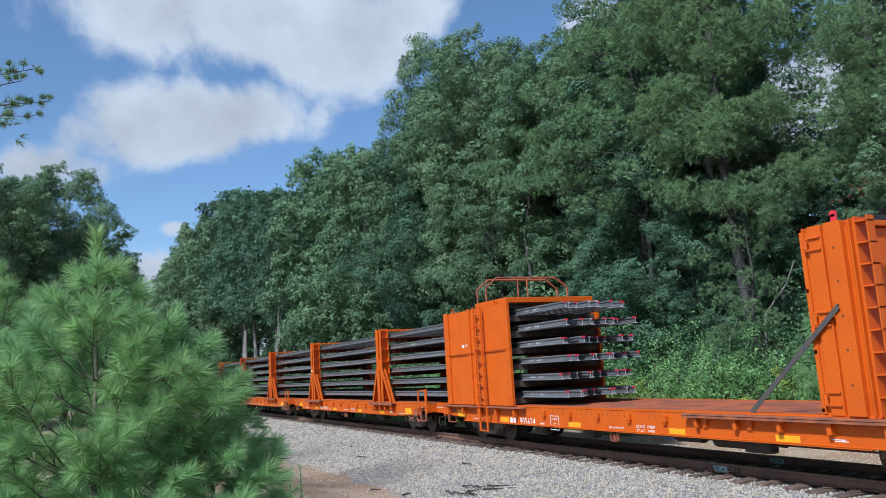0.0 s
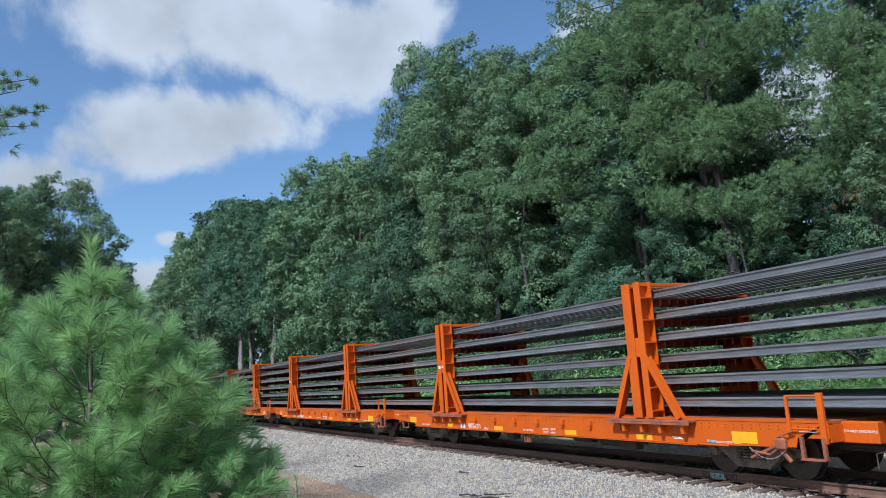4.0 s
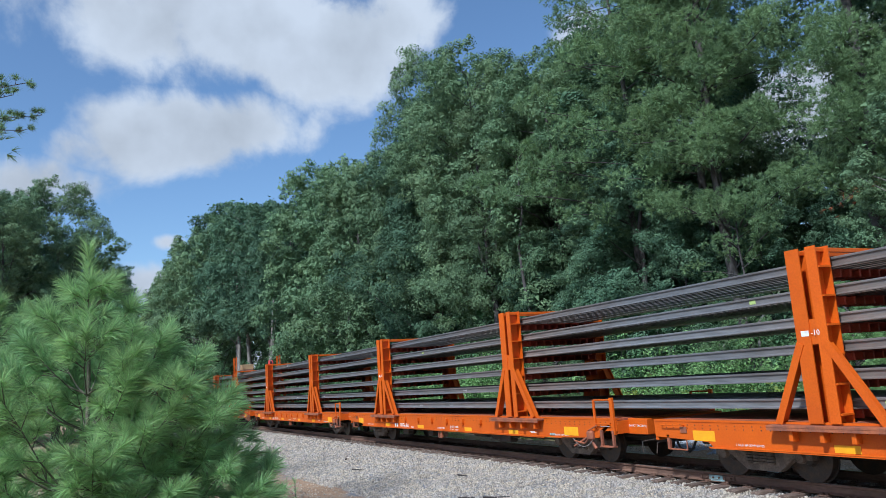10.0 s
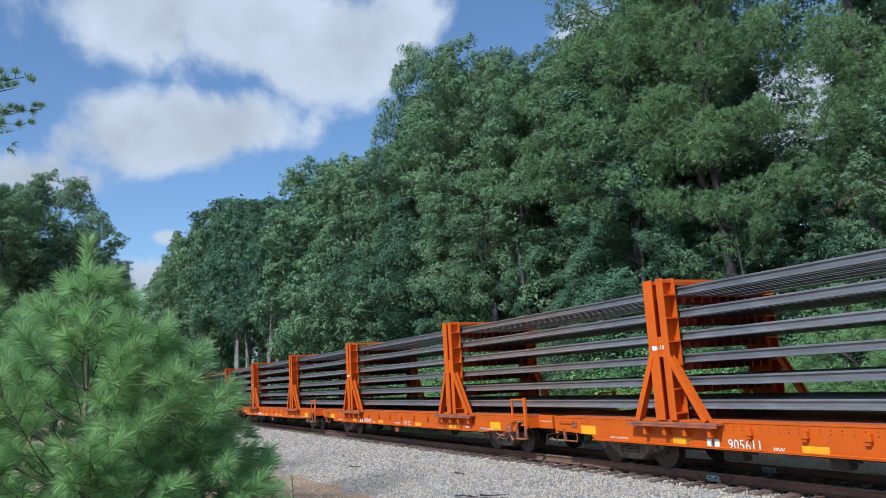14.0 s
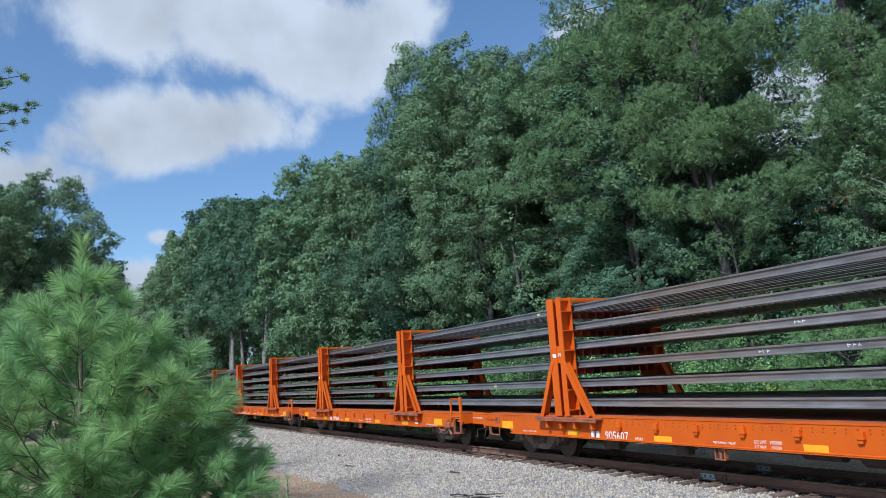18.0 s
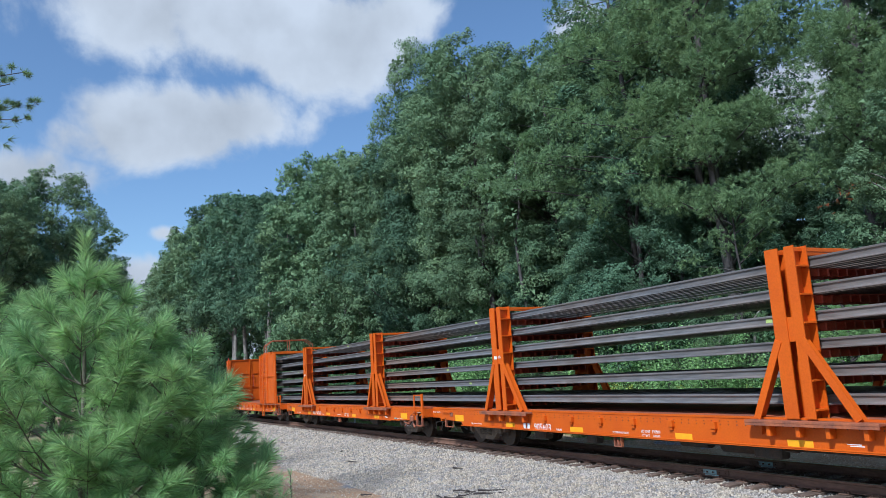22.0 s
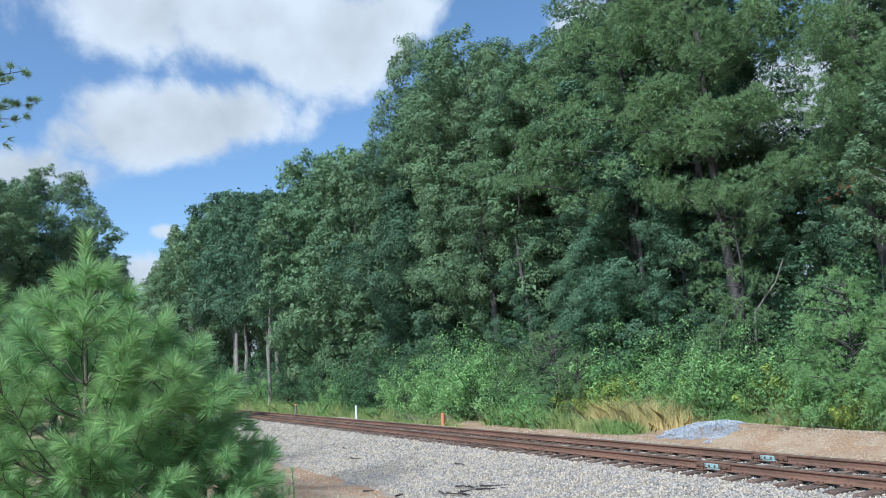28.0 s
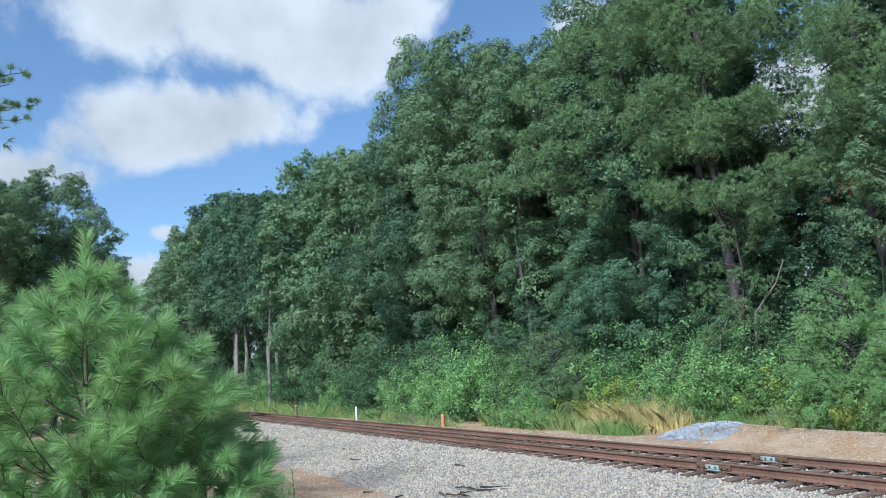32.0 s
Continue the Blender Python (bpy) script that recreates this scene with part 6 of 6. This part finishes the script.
def pile_z(x, y):
    d = ((x + 17.9) / 1.55) ** 2 + ((y - 17.4) / 1.25) ** 2
    d *= 1 + 0.9 * noise.noise((x * 0.8, y * 0.8, 1.0)) + 0.5 * noise.noise((x * 2.2, y * 2.2, 4.0))
    return ground_z(x, y) + (0.11 + 0.10 * noise.noise((x * 1.6, y * 1.6, 7.0))) * (1 - d) ** 0.8 if d < 1 else -99


build_stones("gravel_pile", [(-20.4, -15.4, 15.8, 19.4, 900, 0.036)], BLUESTONE, "low heap of blue-grey crushed stone", "gravel pile", 6, height=pile_z)
build_stones("scattered_gravel", [(-19.5, -8, 16.6, 19.6, 130, 0.028), (-18, -6, 15.2, 17.6, 220, 0.03), (-30, -18, 15.2, 16.6, 120, 0.035), (-13, -6, 3.5, 7.5, 110, 0.022), (-26, -13, 4.2, 6.9, 60, 0.032), (-17.5, -8, 17.0, 18.9, 160, 0.03)], TANSTONE, "loose tan stones on brown earth", "gravel", 8)


def build_grass(name, areas, mat, label, seed):
    """Tufts of blades: areas of (x, y, spread along x, spread along y, tufts, height)."""
    rg = np.random.default_rng(seed)
    VV = []
    for x, y, sx, sy, tufts, h in areas:
        for _ in range(tufts):
            cx, cy = x + rg.normal() * sx * 0.5, y + rg.normal() * sy * 0.5
            cz = ground_z(cx, cy) - 0.03
            n = 24
            hh = h * rg.uniform(0.45, 1.25)
            p = np.stack([cx + rg.normal(size=n) * 0.17, cy + rg.normal(size=n) * 0.14, np.full(n, cz)], 1)
            ln = hh * rg.uniform(0.5, 1.15, (n, 1))
            d = unit(np.stack([rg.normal(size=n) * 0.26, rg.normal(size=n) * 0.26, np.ones(n)], 1))
            w = unit(np.stack([rg.normal(size=n), rg.normal(size=n), np.zeros(n)], 1)) * (0.0035 + 0.002 * h)
            mid = p + d * ln * 0.6
            tip = p + d * ln
            tip[:, :2] += d[:, :2] * ln * 0.8
            VV.append(np.stack([p - w, p + w, mid + w * 0.7, tip, mid - w * 0.7], 1))
    V = np.concatenate(VV).reshape(-1, 3)
    F = np.arange(len(V)).reshape(-1, 5)
    return tagged(new(name, fast_mesh(name, V, F, mat)), label, "grass", kind="stuff")


build_grass("dry_grass", [(-23.4, 18.5, 1.3, 0.5, 170, 1.0), (-21.4, 18.6, 1.6, 0.5, 210, 1.05), (-24.6, 18.9, 0.9, 0.4, 60, 0.9), (-15.9, 19.5, 1.8, 0.4, 90, 0.9), (-13.2, 19.5, 1.4, 0.4, 70, 0.8)], STRAW, "tall dry straw-coloured grass", 41)
build_grass("weeds", [(-30.2, 17.5, 1.2, 0.6, 170, 0.8), (-27.8, 17.6, 1.3, 0.6, 170, 0.8), (-25.6, 17.6, 1.2, 0.5, 120, 0.6), (-22.4, 16.9, 1.0, 0.35, 150, 0.5), (-21.2, 16.8, 0.9, 0.35, 120, 0.45), (-18.4, 19.2, 1.4, 0.4, 190, 0.45), (-14.0, 19.4, 3.0, 0.4, 190, 0.6),
                      (-16.2, 20.1, 2.2, 0.5, 190, 1.0), (-13.0, 19.9, 2.4, 0.5, 200, 0.95), (-34.5, 15.6, 3.5, 0.4, 110, 0.3), (-42, 15.4, 5, 0.4, 140, 0.35), (-52, 15.2, 7, 0.4, 140, 0.5), (-10.0, 19.9, 2.4, 0.6, 120, 0.9), (-37, 16.8, 4, 0.8, 120, 0.5), (-44, 16.6, 5, 0.8, 150, 0.6),
                      (-53, 15.9, 6, 0.8, 160, 0.9), (-66, 15.9, 9, 0.9, 120, 1.1), (-20.2, 19.4, 1.0, 0.4, 120, 0.6), (-85, 15.6, 14, 1.0, 140, 1.2)], GRASS, "green weeds and grass along the far side of the track", 42)
build_grass("near_weeds", [(-13.5, 4.0, 1.0, 0.4, 10, 0.5), (-9.0, 1.9, 0.5, 0.2, 6, 0.45)], GRASS, "thin green weeds on bare earth", 43)


def build_stick(name, pts, r, mat, label, category="branch", group=""):
    V, F = tube([(pts, [r * (1 - 0.6 * i / (len(pts) - 1)) for i in range(len(pts))])], 6)
    return tagged(link(name, V, F, mat, smooth=True), label, category, group)


def build_litter():
    rng = random.Random(77)
    for k in range(8):       # rotten sticks on the ballast
        x, y = -16.0 + rng.uniform(-0.5, 0.5), 7.95 + rng.uniform(-0.4, 0.4)
        a, L = rng.uniform(-0.5, 1.3), rng.uniform(0.25, 0.75)
        pts = [(x + math.cos(a) * L * t, y + math.sin(a) * L * t, ground_z(x, y) + 0.07 + 0.03 * rng.random()) for t in (0, 0.35, 0.7, 1)]
        build_stick("dead_branch", pts, 0.022, DARKWOOD, "dark rotten branch lying on the ballast", group="dead branches")
    for x, y in ((-24.5, 8.3), (-27.3, 9.0), (-19.0, 9.4), (-17.2, 6.9), (-18.6, 6.6)):
        a, L = rng.uniform(0, 3), rng.uniform(0.25, 0.6)
        pts = [(x + math.cos(a) * L * t, y + math.sin(a) * L * t, ground_z(x, y) + 0.06) for t in (0, 0.5, 1)]
        build_stick("dead_branch", pts, 0.025, DARKWOOD, "dark rotten branch lying on the ballast", group="dead branches")
    for k in range(26):      # brush pile beyond the track
        x, y = -36 + rng.gauss(0, 1.8), 15.9 + rng.gauss(0, 0.3)
        a, L, up = rng.uniform(0, 6.3), rng.uniform(0.6, 1.6), rng.uniform(0, 0.5)
        z = ground_z(x, y) + 0.05
        pts = [(x + math.cos(a) * L * t, y + math.sin(a) * L * t * 0.5, z + up * math.sin(t * 2.4)) for t in (0, 0.35, 0.7, 1)]
        build_stick("dead_branch", pts, 0.018, DEADWOOD, "bare grey branch in a heap of brush", group="dead branches")
    # pale leaning dead stems at the edge of the wood
    for pts, r in (([(-18.75, 21.0, 1.0), (-18.73, 21.0, 2.5), (-18.6, 21.0, 3.4), (-17.6, 21.0, 4.3), (-17.2, 21.0, 5.0)], 0.06), ([(-20.6, 21.0, 1.2), (-20.3, 21.0, 2.7), (-19.6, 21.0, 3.6), (-19.0, 21.0, 4.2)], 0.035),
                   ([(-13.4, 20.0, 2.6), (-13.2, 20.0, 4.4), (-12.9, 20.0, 5.6)], 0.02)):
        build_stick("dead_sapling", pts, r, PALEBARK, "pale leaning dead stem at the edge of the wood", "dead sapling")
    # a pine bough that has died, brown needles still on it
    rg = np.random.default_rng(12)
    bough = tagged(new("dead_bough"), "dead pine bough with rust-brown needles among green trees", "branch")
    pts, rad = limb((-12.9, 20.8, 7.3), (-14.4, 20.0, 6.4), 0.03, 0.008, rng, 0.05, 5)
    q = np.array([pts[1 + int(k % 4)] for k in range(26)]) + rg.normal(size=(26, 3)) * 0.16
    V, F = needles(q, unit(rg.normal(size=(26, 3)) + np.array([-0.5, 0, -0.6])), 0.20, 0.012, rg, 12, open_=(0.1, 0.7))
    o = new("needles", fast_mesh("needles", V, F, DEADNEEDLE))
    o.parent = bough
    V, F = tube([(pts, rad)], 5)
    link("stem", V, F, BARK, bough, smooth=True)
    # a trunk that shows between the crowns, with one fork
    for pts, r in (([(-33.4, 19.3, -0.2), (-33.6, 19.5, 4.0), (-33.9, 19.6, 5.9), (-34.3, 19.6, 8.0), (-34.3, 19.6, 9.6), (-34.4, 20.2, 11.2), (-34.5, 21.0, 12.6)], 0.20), ([(-33.95, 19.3, 7.4), (-34.5, 19.3, 8.6), (-35.1, 19.5, 9.4)], 0.11)):
        build_stick("bare_trunk", pts, r, BARK, "grey tree trunk showing between leafy crowns", "tree trunk")
    # the forked pale trunks near the track
    for pts, r in (([(-75.4, 17.7, -0.4), (-75.5, 17.7, 3.9), (-75.2, 17.8, 7.8), (-75.4, 18.1, 11.5)], 0.24), ([(-75.5, 17.7, 4.4), (-74.6, 17.8, 7.0), (-74.2, 18.0, 9.8)], 0.15),
                   ([(-96.5, 18.6, -0.3), (-97.0, 18.8, 8.0), (-98.6, 19.0, 15.0), (-99.6, 19.2, 20.0)], 0.30)):
        build_stick("bare_trunk", pts, r, PALEBARK, "pale bare tree trunk at the edge of the wood", "tree trunk")


build_litter()


def build_markers():
    def post(name, x, y, r, h, mat, label, cap, lean):
        m = tagged(new(name), label, "marker post")
        m.matrix_basis = pose(x, y, ground_z(x, y) - 0.05, 0, lean)
        part("tube", rod(BM(), (0, 0, 0), (0, 0, h), r, n=14), mat, m, smooth=False)
        part("cap", rod(BM(), (0, 0, h), (0, 0, h + 0.06), r * 1.12, r * 0.8, n=14), cap, m)
        return m
    post("marker_post", -32.3, 15.5, 0.085, 0.60, SALMON, "faded salmon plastic marker post", SALMON, 3)
    post("marker_post", -41.9, 14.7, 0.06, 0.80, MARKER, "white plastic marker post", MARKER, -2)
    post("marker_post", -54.5, 14.6, 0.09, 0.75, DEADWOOD, "weathered wooden marker post", YELLOW, 0)


build_markers()


def motions():
    """The train runs towards +x at about 18.5 m/s."""
    places = [(0.0, -449.3), (2.0, -412.40), (6.0, -338.35), (10.0, -264.47), (14.0, -190.55), (18.0, -116.50), (20.0, -79.26), (22.0, -42.04), (23.5, -13.96), (28.0, 70.0), (32.0, 144.6)]
    across = {r: (y, z) for r, y, z in RESTS}
    for thing, x in TRAIN:
        y, z = across.get(thing, (0.0, 0.0))
        walk(thing, [(t, pose(u + x, D + y, z)) for t, u in places])


motions()
